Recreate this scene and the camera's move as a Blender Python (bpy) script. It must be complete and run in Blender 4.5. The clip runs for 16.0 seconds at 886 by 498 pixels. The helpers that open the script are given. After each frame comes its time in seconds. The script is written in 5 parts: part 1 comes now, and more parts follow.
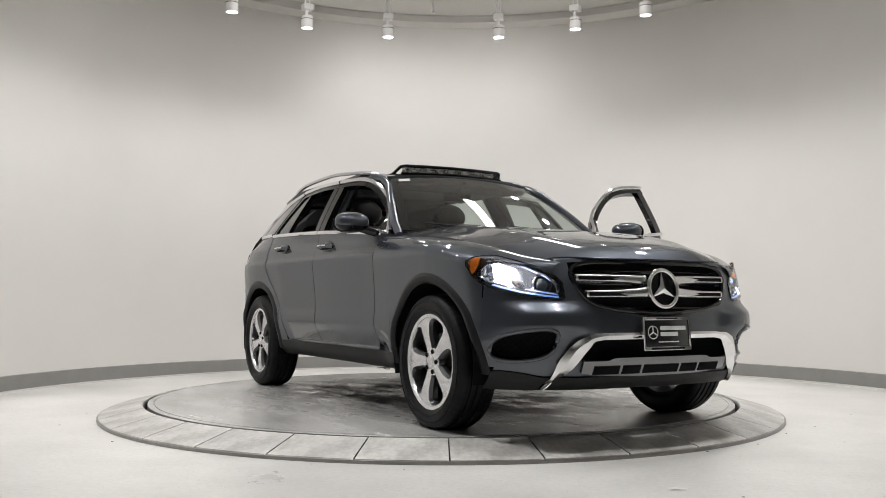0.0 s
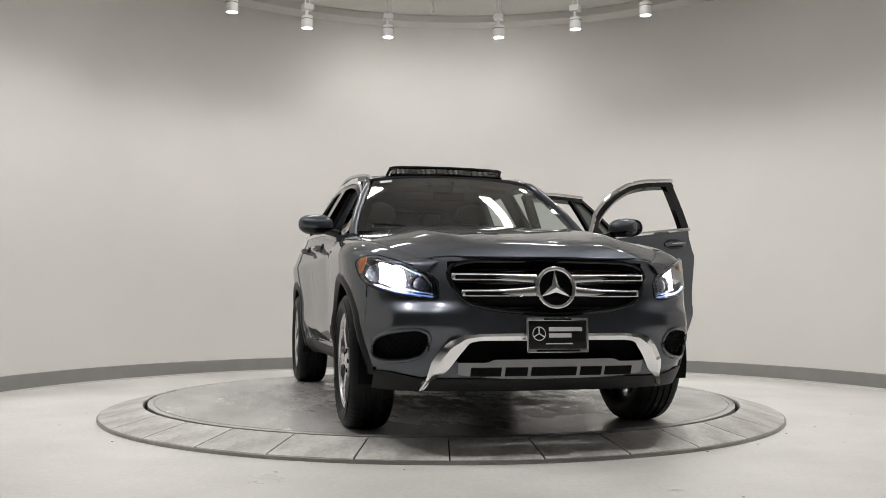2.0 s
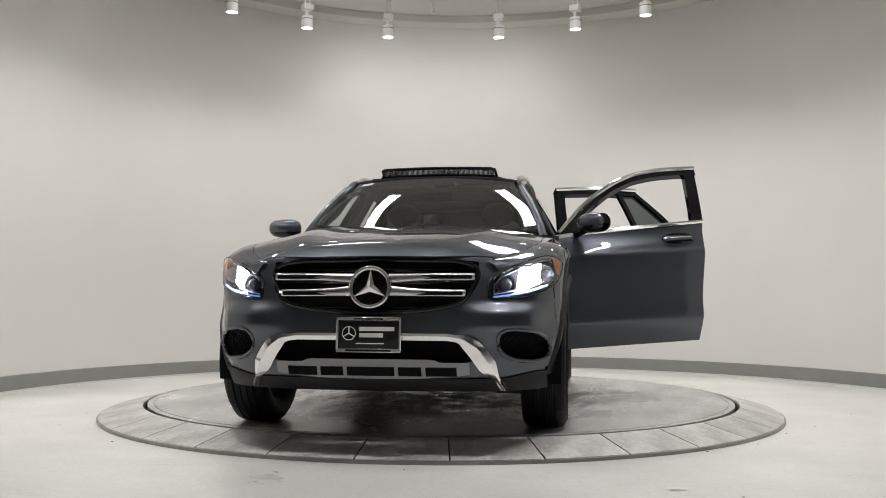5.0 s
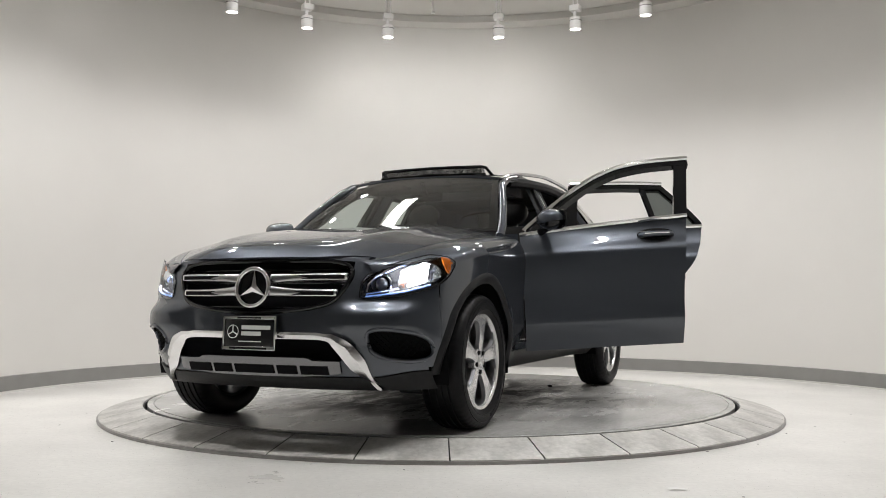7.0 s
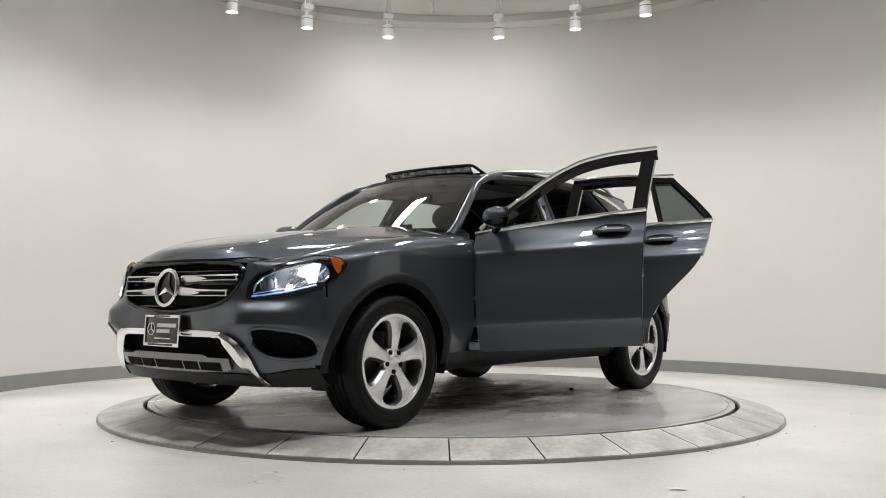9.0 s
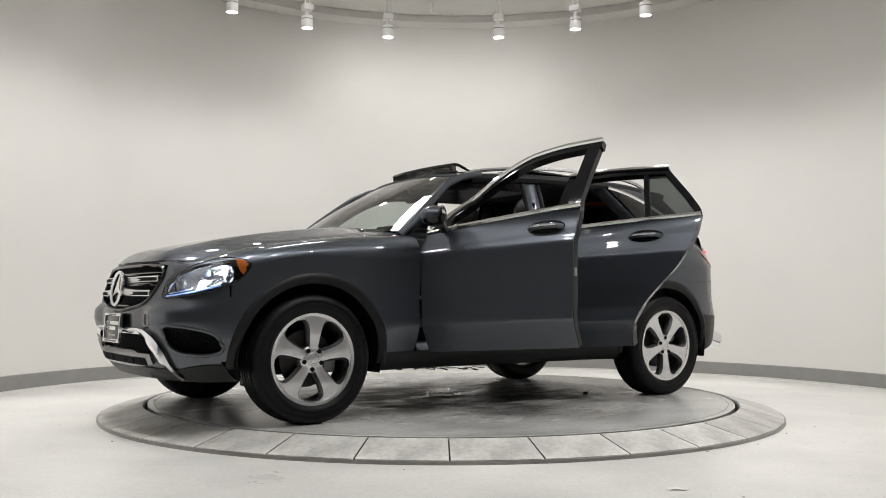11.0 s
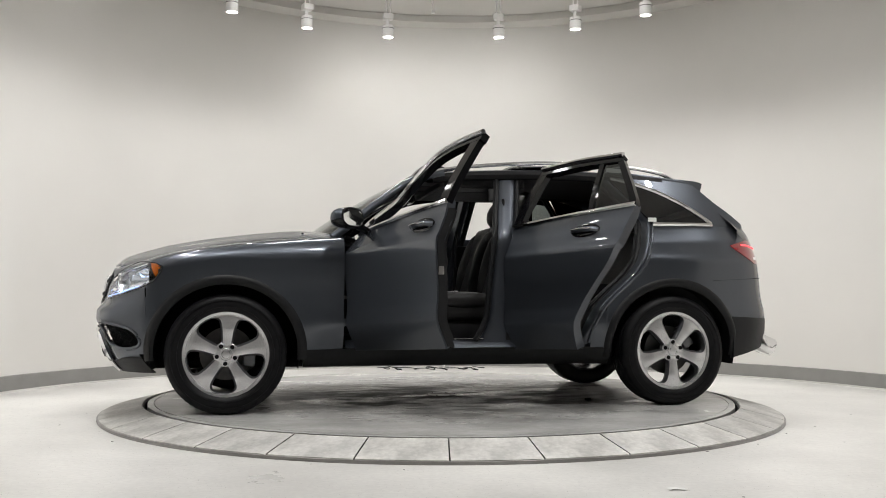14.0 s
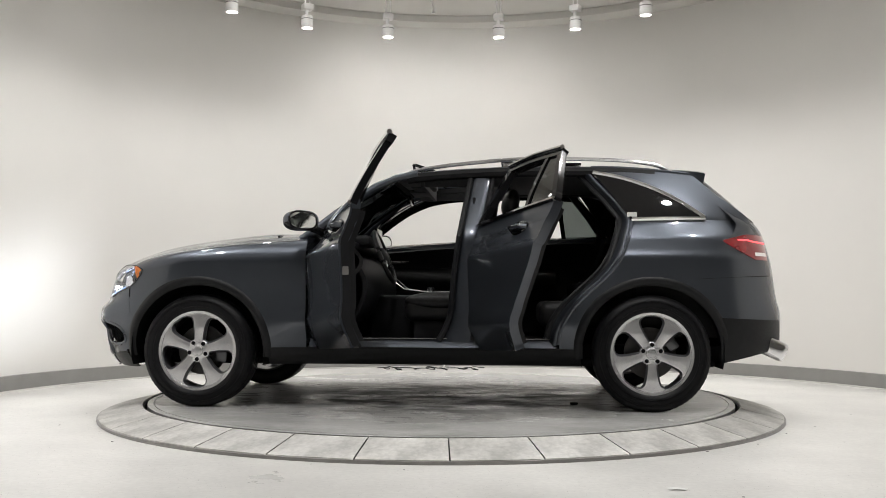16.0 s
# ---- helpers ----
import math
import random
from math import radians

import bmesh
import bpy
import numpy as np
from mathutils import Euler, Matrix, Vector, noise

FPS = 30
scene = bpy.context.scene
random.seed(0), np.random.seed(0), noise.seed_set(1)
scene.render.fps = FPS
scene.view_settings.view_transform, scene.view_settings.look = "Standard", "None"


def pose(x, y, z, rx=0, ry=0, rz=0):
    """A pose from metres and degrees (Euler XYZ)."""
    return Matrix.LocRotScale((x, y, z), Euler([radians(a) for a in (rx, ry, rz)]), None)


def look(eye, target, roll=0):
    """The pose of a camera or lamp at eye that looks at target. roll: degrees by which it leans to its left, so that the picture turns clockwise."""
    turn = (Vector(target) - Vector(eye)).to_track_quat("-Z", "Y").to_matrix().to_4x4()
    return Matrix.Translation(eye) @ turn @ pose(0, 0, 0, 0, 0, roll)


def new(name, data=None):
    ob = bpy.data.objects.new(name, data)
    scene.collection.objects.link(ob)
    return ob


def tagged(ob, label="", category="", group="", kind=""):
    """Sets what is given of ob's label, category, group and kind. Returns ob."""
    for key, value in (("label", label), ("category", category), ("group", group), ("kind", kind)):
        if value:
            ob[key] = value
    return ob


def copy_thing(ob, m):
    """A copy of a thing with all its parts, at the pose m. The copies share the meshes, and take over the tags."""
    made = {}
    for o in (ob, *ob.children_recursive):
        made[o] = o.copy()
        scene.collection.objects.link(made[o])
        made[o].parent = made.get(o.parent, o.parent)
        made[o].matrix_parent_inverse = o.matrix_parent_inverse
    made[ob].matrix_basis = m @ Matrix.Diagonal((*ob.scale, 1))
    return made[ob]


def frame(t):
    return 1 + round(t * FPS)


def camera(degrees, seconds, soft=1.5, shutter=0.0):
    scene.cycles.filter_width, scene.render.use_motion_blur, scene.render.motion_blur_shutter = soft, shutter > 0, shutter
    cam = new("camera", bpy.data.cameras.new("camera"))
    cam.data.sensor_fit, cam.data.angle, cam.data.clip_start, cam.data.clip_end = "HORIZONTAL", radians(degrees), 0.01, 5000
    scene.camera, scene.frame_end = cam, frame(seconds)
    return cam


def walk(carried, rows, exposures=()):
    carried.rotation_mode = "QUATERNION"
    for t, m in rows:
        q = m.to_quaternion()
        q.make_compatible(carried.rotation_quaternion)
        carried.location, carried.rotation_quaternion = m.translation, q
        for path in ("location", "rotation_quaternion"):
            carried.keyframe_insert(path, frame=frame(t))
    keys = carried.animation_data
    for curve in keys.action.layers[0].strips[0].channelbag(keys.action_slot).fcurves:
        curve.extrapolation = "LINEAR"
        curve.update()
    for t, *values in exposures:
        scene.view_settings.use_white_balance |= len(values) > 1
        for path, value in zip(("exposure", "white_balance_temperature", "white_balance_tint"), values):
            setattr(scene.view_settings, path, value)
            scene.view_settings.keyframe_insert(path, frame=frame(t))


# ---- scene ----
# ---- camera: fixed on a stand, looking a little upwards ----
TABLE = 0.087
EYE = (0.0, -6.677, 0.691 + TABLE)
CAM_POSE = Matrix.Translation(EYE) @ pose(0, 0, 0, 93.124, 0, -0.073) @ pose(0, 0, 0, 0, 0, 0.16)
cam = camera(51.58, 16.0, soft=0.9)
walk(cam, [(0, CAM_POSE), (16, CAM_POSE)], exposures=[
    (0, 0.02, 6400, 12), (1.5, -0.04, 6430, 12), (2.0, -0.15, 6480, 12), (2.5, -0.27, 6500, 14), (3.0, -0.6, 6600, 16), (3.5, -0.34, 6520, 13),
    (4.0, -0.22, 6470, 12), (5.2, -0.1, 6430, 12), (6.5, 0.02, 6420, 12), (8.0, 0.05, 6420, 11), (11.5, 0.07, 6430, 11), (16, 0.08, 6430, 11)])

# ---- world and light ----
world = bpy.data.worlds.new("world")
scene.world = world
world.use_nodes = True
world.node_tree.nodes["Background"].inputs[0].default_value = (1.0, 0.95, 0.88, 1)
world.node_tree.nodes["Background"].inputs[1].default_value = 0.05
WCX, WR, WALL_TOP, CEIL = 0.2, 3.9, 3.935, 4.015
LAMP_R, LAMP_Z = 2.7, 3.47
LAMP_ANGLES = [137.3, 120.0, 102.0, 77.6, 60.5, 44.4]
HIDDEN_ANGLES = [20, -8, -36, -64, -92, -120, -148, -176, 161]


def lamp(kind, name, m, energy, colour=(1, 0.985, 0.955)):
    data = bpy.data.lights.new(name, kind)
    data.energy, data.color = energy, colour
    ob = new(name, data)
    ob.matrix_basis = m
    return data


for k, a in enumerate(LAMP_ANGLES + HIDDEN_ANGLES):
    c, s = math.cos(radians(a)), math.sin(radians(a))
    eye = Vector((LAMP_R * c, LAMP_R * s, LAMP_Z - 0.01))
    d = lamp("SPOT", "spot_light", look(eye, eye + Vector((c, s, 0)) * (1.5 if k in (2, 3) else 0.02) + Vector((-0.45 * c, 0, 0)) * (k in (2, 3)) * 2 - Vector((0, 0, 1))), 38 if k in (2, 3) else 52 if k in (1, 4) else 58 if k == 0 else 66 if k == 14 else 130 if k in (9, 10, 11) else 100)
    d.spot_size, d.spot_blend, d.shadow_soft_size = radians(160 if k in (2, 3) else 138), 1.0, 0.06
for x in (-1.12, 1.12):
    d = lamp("AREA", "linear_light", pose(x, 0.95, CEIL - 0.1, 0, 0, 28 if x > 0 else -28), 30, (1, 0.985, 0.96))
    d.shape, d.size, d.size_y = "RECTANGLE", 0.2, 1.4


# ---- materials ----
def nodes_of(name):
    m = bpy.data.materials.new(name)
    m.use_nodes = True
    return m, m.node_tree.nodes, m.node_tree.links, m.node_tree.nodes["Principled BSDF"]


def mat(name, col, rough=0.5, metal=0.0, coat=0.0, var=0.0, scale=20.0, bump=0.0, bump_scale=200.0, emit=None, power=0.0, spec=0.5):
    m, n, l, b = nodes_of(name)
    b.inputs["Base Color"].default_value = (*col, 1)
    b.inputs["Roughness"].default_value = rough
    b.inputs["Metallic"].default_value = metal
    b.inputs["Coat Weight"].default_value = coat
    b.inputs["Specular IOR Level"].default_value = spec
    b.inputs["Coat Roughness"].default_value = 0.02
    tc = n.new("ShaderNodeTexCoord")
    if var:
        t = n.new("ShaderNodeTexNoise")
        t.inputs["Scale"].default_value, t.inputs["Detail"].default_value = scale, 6
        l.new(tc.outputs["Object"], t.inputs["Vector"])
        r = n.new("ShaderNodeValToRGB")
        r.color_ramp.elements[0].position, r.color_ramp.elements[1].position = 0.3, 0.7
        r.color_ramp.elements[0].color = (*[c * (1 - var) for c in col], 1)
        r.color_ramp.elements[1].color = (*[min(1, c * (1 + var)) for c in col], 1)
        l.new(t.outputs["Fac"], r.inputs["Fac"])
        l.new(r.outputs["Color"], b.inputs["Base Color"])
    if bump:
        t2 = n.new("ShaderNodeTexNoise")
        t2.inputs["Scale"].default_value, t2.inputs["Detail"].default_value = bump_scale, 4
        l.new(tc.outputs["Object"], t2.inputs["Vector"])
        bp = n.new("ShaderNodeBump")
        bp.inputs["Strength"].default_value, bp.inputs["Distance"].default_value = bump, 0.002
        l.new(t2.outputs["Fac"], bp.inputs["Height"])
        l.new(bp.outputs["Normal"], b.inputs["Normal"])
    if emit:
        b.inputs["Emission Color"].default_value = (*emit, 1)
        b.inputs["Emission Strength"].default_value = power
    return m


def glass(name, tint, gloss=1.0):
    """A thin pane: it lets light straight through, tinted, and mirrors by its angle."""
    m, n, l, b = nodes_of(name)
    n.remove(b)
    tr, gl, mix, fr = n.new("ShaderNodeBsdfTransparent"), n.new("ShaderNodeBsdfGlossy"), n.new("ShaderNodeMixShader"), n.new("ShaderNodeFresnel")
    tr.inputs[0].default_value = (*tint, 1)
    gl.inputs["Roughness"].default_value = 0.01
    gl.inputs[0].default_value = (gloss, gloss, gloss, 1)
    fr.inputs[0].default_value = 1.7
    l.new(fr.outputs[0], mix.inputs[0])
    l.new(tr.outputs[0], mix.inputs[1])
    l.new(gl.outputs[0], mix.inputs[2])
    l.new(mix.outputs[0], n["Material Output"].inputs["Surface"])
    return m


def concrete(name, dark, light, rough, blotch, streak=False, speck=0.0, random_tone=0.0, relief=0.12):
    """Concrete: broad blotches, fine grain, small dark specks, uneven polish."""
    m, n, l, b = nodes_of(name)
    tc = n.new("ShaderNodeTexCoord")
    mp = n.new("ShaderNodeMapping")
    if streak:
        mp.inputs["Scale"].default_value = (0.7, 1.6, 1)
    l.new(tc.outputs["Object"], mp.inputs[0])
    t1, t2, t3 = n.new("ShaderNodeTexNoise"), n.new("ShaderNodeTexNoise"), n.new("ShaderNodeTexNoise")
    for t, sc, de in ((t1, blotch, 8), (t2, 38, 6), (t3, 130, 2)):
        t.inputs["Scale"].default_value, t.inputs["Detail"].default_value = sc, de
        l.new(mp.outputs[0], t.inputs["Vector"])
    t1.inputs["Roughness"].default_value = 0.62
    mx = n.new("ShaderNodeMath")
    mx.operation = "MULTIPLY_ADD"
    l.new(t2.outputs["Fac"], mx.inputs[0])
    mx.inputs[1].default_value = 0.3
    l.new(t1.outputs["Fac"], mx.inputs[2])
    r = n.new("ShaderNodeValToRGB")
    r.color_ramp.elements[0].position, r.color_ramp.elements[1].position = 0.5, 0.8
    r.color_ramp.elements[0].color, r.color_ramp.elements[1].color = (*dark, 1), (*light, 1)
    l.new(mx.outputs[0], r.inputs["Fac"])
    out = r.outputs["Color"]
    if random_tone:
        oi, hsv, ma = n.new("ShaderNodeObjectInfo"), n.new("ShaderNodeHueSaturation"), n.new("ShaderNodeMath")
        ma.operation = "MULTIPLY_ADD"
        l.new(oi.outputs["Random"], ma.inputs[0])
        ma.inputs[1].default_value, ma.inputs[2].default_value = random_tone, 1 - random_tone / 2
        l.new(ma.outputs[0], hsv.inputs["Value"])
        l.new(out, hsv.inputs["Color"])
        out = hsv.outputs["Color"]
    if speck:
        sr, mm = n.new("ShaderNodeValToRGB"), n.new("ShaderNodeMix")
        sr.color_ramp.elements[0].position, sr.color_ramp.elements[1].position = 0.27, 0.3
        sr.color_ramp.elements[0].color, sr.color_ramp.elements[1].color = (speck, speck, speck, 1), (0, 0, 0, 1)
        l.new(t3.outputs["Fac"], sr.inputs["Fac"])
        mm.data_type = "RGBA"
        l.new(sr.outputs["Color"], mm.inputs["Factor"])
        l.new(out, mm.inputs["A"])
        mm.inputs["B"].default_value = (0.12, 0.1, 0.08, 1)
        out = mm.outputs["Result"]
    if streak:
        # dark scuffs and tyre marks, thickened towards the middle to paint the car's shade too
        ln, fall, t4, edge4, mul, dk = (n.new("ShaderNode" + k) for k in ("VectorMath", "MapRange", "TexNoise", "MapRange", "Math", "Mix"))
        ln.operation, mul.operation, dk.data_type = "LENGTH", "MULTIPLY", "RGBA"
        l.new(tc.outputs["Object"], ln.inputs[0])
        l.new(ln.outputs["Value"], fall.inputs["Value"])
        for q, val in (("From Min", 0.8), ("From Max", 1.6), ("To Min", 0.8), ("To Max", 0.03)):
            fall.inputs[q].default_value = val
        t4.inputs["Scale"].default_value, t4.inputs["Detail"].default_value, t4.inputs["Roughness"].default_value = 4.2, 10, 0.72
        l.new(mp.outputs[0], t4.inputs["Vector"])
        l.new(t4.outputs["Fac"], edge4.inputs["Value"])
        edge4.inputs["From Min"].default_value, edge4.inputs["From Max"].default_value = 0.41, 0.56
        l.new(fall.outputs["Result"], mul.inputs[0])
        l.new(edge4.outputs["Result"], mul.inputs[1])
        l.new(mul.outputs[0], dk.inputs["Factor"])
        l.new(out, dk.inputs["A"])
        dk.inputs["B"].default_value = (0.05, 0.048, 0.044, 1)
        out = dk.outputs["Result"]
        stain_shade = mul.outputs[0]
    l.new(out, b.inputs["Base Color"])
    rr = n.new("ShaderNodeMapRange")
    rr.inputs["To Min"].default_value, rr.inputs["To Max"].default_value = rough - 0.1, rough + 0.12
    l.new(t1.outputs["Fac"], rr.inputs["Value"])
    if streak:
        dull, flat = n.new("ShaderNodeMix"), n.new("ShaderNodeMapRange")
        l.new(stain_shade, dull.inputs[0])
        l.new(rr.outputs["Result"], dull.inputs[2])
        dull.inputs[3].default_value = 0.7
        l.new(dull.outputs[0], b.inputs["Roughness"])
        l.new(stain_shade, flat.inputs["Value"])
        flat.inputs["To Min"].default_value, flat.inputs["To Max"].default_value = 0.5, 0.12
        l.new(flat.outputs["Result"], b.inputs["Specular IOR Level"])
    else:
        l.new(rr.outputs["Result"], b.inputs["Roughness"])
    bp = n.new("ShaderNodeBump")
    bp.inputs["Strength"].default_value, bp.inputs["Distance"].default_value = relief, 0.004
    l.new(mx.outputs[0], bp.inputs["Height"])
    l.new(bp.outputs["Normal"], b.inputs["Normal"])
    return m


def paint_material():
    """Dark grey metallic base with fine flakes under a clear coat with a slight orange-peel ripple."""
    m, n, l, b = nodes_of("grey_metallic_paint")
    tc, t, peel, bp = n.new("ShaderNodeTexCoord"), n.new("ShaderNodeTexNoise"), n.new("ShaderNodeTexNoise"), n.new("ShaderNodeBump")
    t.inputs["Scale"].default_value, peel.inputs["Scale"].default_value = 900, 55
    l.new(tc.outputs["Object"], t.inputs["Vector"])
    l.new(tc.outputs["Object"], peel.inputs["Vector"])
    r = n.new("ShaderNodeValToRGB")
    r.color_ramp.elements[0].color, r.color_ramp.elements[1].color = (0.055, 0.061, 0.072, 1), (0.105, 0.116, 0.136, 1)
    l.new(t.outputs["Fac"], r.inputs["Fac"])
    l.new(r.outputs["Color"], b.inputs["Base Color"])
    b.inputs["Metallic"].default_value, b.inputs["Roughness"].default_value = 0.75, 0.36
    b.inputs["Specular Tint"].default_value = (0.14, 0.15, 0.16, 1)
    b.inputs["Coat Weight"].default_value, b.inputs["Coat Roughness"].default_value = 1.0, 0.022
    b.inputs["Coat IOR"].default_value = 1.46
    bp.inputs["Strength"].default_value, bp.inputs["Distance"].default_value = 0.035, 0.001
    l.new(peel.outputs["Fac"], bp.inputs["Height"])
    l.new(bp.outputs["Normal"], b.inputs["Coat Normal"])
    return m


WALL = mat("wall_plaster", (0.73, 0.715, 0.685), 0.75, var=0.02, scale=1.2, bump=0.15, bump_scale=60)
CEILING = mat("ceiling_paint", (0.62, 0.605, 0.575), 0.85, var=0.02, scale=2)
BASE = mat("baseboard_vinyl", (0.25, 0.245, 0.235), 0.5, var=0.06, scale=6)
BASE_LIP = mat("baseboard_lip", (0.5, 0.49, 0.46), 0.5)
FLOOR = concrete("polished_concrete", (0.6, 0.59, 0.565), (0.78, 0.77, 0.74), 0.3, 0.8, speck=0.8)
DISC = concrete("turntable_concrete", (0.33, 0.327, 0.318), (0.52, 0.515, 0.5), 0.22, 1.3, streak=True, speck=0.5, relief=0.02)
TILE = concrete("ring_concrete", (0.38, 0.372, 0.352), (0.66, 0.648, 0.618), 0.46, 4.5, speck=0.3, random_tone=0.2)
GAP = mat("dark_gap", (0.02, 0.02, 0.02), 0.8)
STEEL = mat("edge_steel", (0.3, 0.29, 0.28), 0.4, 0.8, var=0.1, scale=15)
DULL_STEEL = mat("brake_steel", (0.1, 0.098, 0.095), 0.5, 0.7, var=0.15, scale=20)
WHITE = mat("white_enamel", (0.8, 0.79, 0.77), 0.35)
LENS_GLOW = mat("lamp_glow", (1, 1, 1), 0.5, emit=(1, 0.95, 0.88), power=14)
PAINT = paint_material()
CLAD = mat("black_plastic", (0.011, 0.0115, 0.0125), 0.45, spec=0.25, var=0.15, scale=30, bump=0.2, bump_scale=700)
GLOSSBLACK = mat("gloss_black", (0.006, 0.006, 0.007), 0.08, coat=0.15, spec=0.3)
MATTBLACK = mat("matt_black", (0.005, 0.005, 0.006), 0.8, spec=0.12)
RUBBER = mat("tyre_rubber", (0.008, 0.008, 0.009), 0.46, spec=0.19, var=0.25, scale=25, bump=0.25, bump_scale=300)
CHROME = mat("chrome", (0.82, 0.82, 0.83), 0.08, 1.0)
SATIN = mat("satin_silver", (0.62, 0.62, 0.63), 0.24, 1.0)
SKID = mat("dull_silver", (0.22, 0.22, 0.228), 0.26, 0.9)
ALLOY = mat("machined_alloy", (0.74, 0.74, 0.75), 0.27, 0.75, var=0.03, scale=40)
ALLOY_DARK = mat("grey_alloy", (0.13, 0.132, 0.138), 0.28, 0.7)
LEATHER = mat("black_leather", (0.011, 0.0105, 0.0105), 0.45, spec=0.3, var=0.2, scale=30, bump=0.4, bump_scale=350)
CABIN = mat("cabin_plastic", (0.009, 0.009, 0.01), 0.55, spec=0.25, var=0.2, scale=12, bump=0.2, bump_scale=500)
LINER = mat("grey_headliner", (0.05, 0.05, 0.052), 0.9, var=0.1, scale=60)
PANE = glass("clear_pane", (0.58, 0.66, 0.63))
DARKPANE = mat("privacy_glass", (0.004, 0.004, 0.005), 0.03, coat=0.3)
TINTPANE = glass("tinted_pane", (0.15, 0.17, 0.165))
LAMPGLASS = glass("lamp_cover_glass", (0.93, 0.94, 0.95))
MIRROR = mat("mirror_silver", (0.8, 0.82, 0.81), 0.05, 1.0)
BEAM = mat("beam_glow", (1, 1, 1), 0.5, emit=(0.95, 0.97, 1.0), power=1300)
DRLGLOW = mat("daytime_strip_glow", (0.6, 0.7, 1), 0.3, emit=(0.25, 0.45, 1.0), power=0.65)
AMBER = mat("amber_plastic", (0.8, 0.2, 0.02), 0.08, coat=1.0, emit=(1, 0.3, 0.03), power=0.12, var=0.25, scale=45)
REDLENS = mat("red_lens", (0.13, 0.002, 0.004), 0.07, coat=1.0, emit=(1, 0.02, 0.03), power=0.07, var=0.35, scale=30)
REDGLOW = mat("red_glow", (0.8, 0.05, 0.06), 0.2, emit=(1, 0.1, 0.12), power=1.2)
LAMP_INNER = mat("lamp_housing", (0.075, 0.076, 0.08), 0.22, 0.5)
PROJECTOR = mat("projector_lens", (0.3, 0.31, 0.33), 0.05, 0.3, coat=1.0)
REFLECTOR = mat("bright_reflector", (0.86, 0.87, 0.88), 0.12, 1.0)
PRINT = mat("white_print", (0.78, 0.78, 0.76), 0.5)
BLACKCARD = mat("black_plate", (0.012, 0.012, 0.013), 0.25, coat=0.3)
NET = mat("deflector_net", (0.012, 0.012, 0.013), 0.7, spec=0.2)


# ---- mesh tools ----
def part(name, bm, material, parent=None, label="", smooth=40):
    me = bpy.data.meshes.new(name)
    bm.to_mesh(me)
    bm.free()
    me.materials.append(material)
    if smooth:
        me.shade_smooth()
        me.set_sharp_from_angle(angle=radians(smooth))
    ob = new(name, me)
    ob.parent = parent
    if label:
        ob["label"] = label
    return ob


def block(x0, x1, y0, y1, z0, z1, bevel=0.0, segs=2, bm=None, m=None):
    own = bm is None
    b = bmesh.new() if (own or bevel or m) else bm
    r = bmesh.ops.create_cube(b, size=1, matrix=Matrix.Translation(((x0 + x1) / 2, (y0 + y1) / 2, (z0 + z1) / 2)) @ Matrix.Diagonal((x1 - x0, y1 - y0, z1 - z0, 1)))
    if bevel:
        bmesh.ops.bevel(b, geom=b.edges[:], offset=bevel, segments=segs, profile=0.5, affect="EDGES")
    if m:
        bmesh.ops.transform(b, matrix=m, verts=b.verts)
    if not own and b is not bm:
        join(bm, b)
        return bm
    return b


def join(bm, other):
    vs = [bm.verts.new(v.co) for v in other.verts]
    other.verts.index_update()
    for f in other.faces:
        bm.faces.new([vs[v.index] for v in f.verts])
    other.free()
    return bm


def ring(prof, n=128, a0=0.0, a1=360.0, cx=0.0, cy=0.0, axis="z", bm=None):
    """Turns a profile of (radius, height) round an upright axis, or round y for wheels."""
    bm = bm or bmesh.new()
    full = a1 - a0 >= 360
    rows = []
    for i in range(n if full else n + 1):
        a = radians(a0 + (a1 - a0) * i / n)
        c, s = math.cos(a), math.sin(a)
        rows.append([bm.verts.new((cx + r * c, cy + r * s, z) if axis == "z" else (r * c, z, r * s)) for r, z in prof])
    for i in range(n):
        p, q = rows[i], rows[(i + 1) % len(rows)]
        for j in range(len(prof) - 1):
            f = (p[j], q[j], q[j + 1], p[j + 1])
            bm.faces.new(f if axis == "z" else f[::-1])
    return bm


def cone(r1, r2, depth, m, segs=24, bm=None):
    bm = bm or bmesh.new()
    bmesh.ops.create_cone(bm, cap_ends=True, segments=segs, radius1=r1, radius2=r2, depth=depth, matrix=m)
    return bm


def ball(sx, sy, sz, m, bm=None, u=20, v=12):
    bm = bm or bmesh.new()
    bmesh.ops.create_uvsphere(bm, u_segments=u, v_segments=v, radius=1, matrix=m @ Matrix.Diagonal((sx, sy, sz, 1)))
    return bm


def curve(*pts):
    """A smooth function through (x, y) pairs, flat past its ends."""
    pts = sorted(pts)
    xs, ys = [p[0] for p in pts], [p[1] for p in pts]
    ds = [(ys[i + 1] - ys[i]) / (xs[i + 1] - xs[i]) for i in range(len(xs) - 1)]
    ms = [ds[0]] + [0 if a * b <= 0 else 2 * a * b / (a + b) for a, b in zip(ds, ds[1:])] + [ds[-1]]

    def f(x):
        if x <= xs[0]:
            return ys[0]
        if x >= xs[-1]:
            return ys[-1]
        i = max(k for k in range(len(xs) - 1) if xs[k] <= x)
        h = xs[i + 1] - xs[i]
        t = (x - xs[i]) / h
        return (ys[i] * (1 + 2 * t) * (1 - t) ** 2 + h * ms[i] * t * (1 - t) ** 2 + ys[i + 1] * t * t * (3 - 2 * t) + h * ms[i + 1] * t * t * (t - 1))
    return f


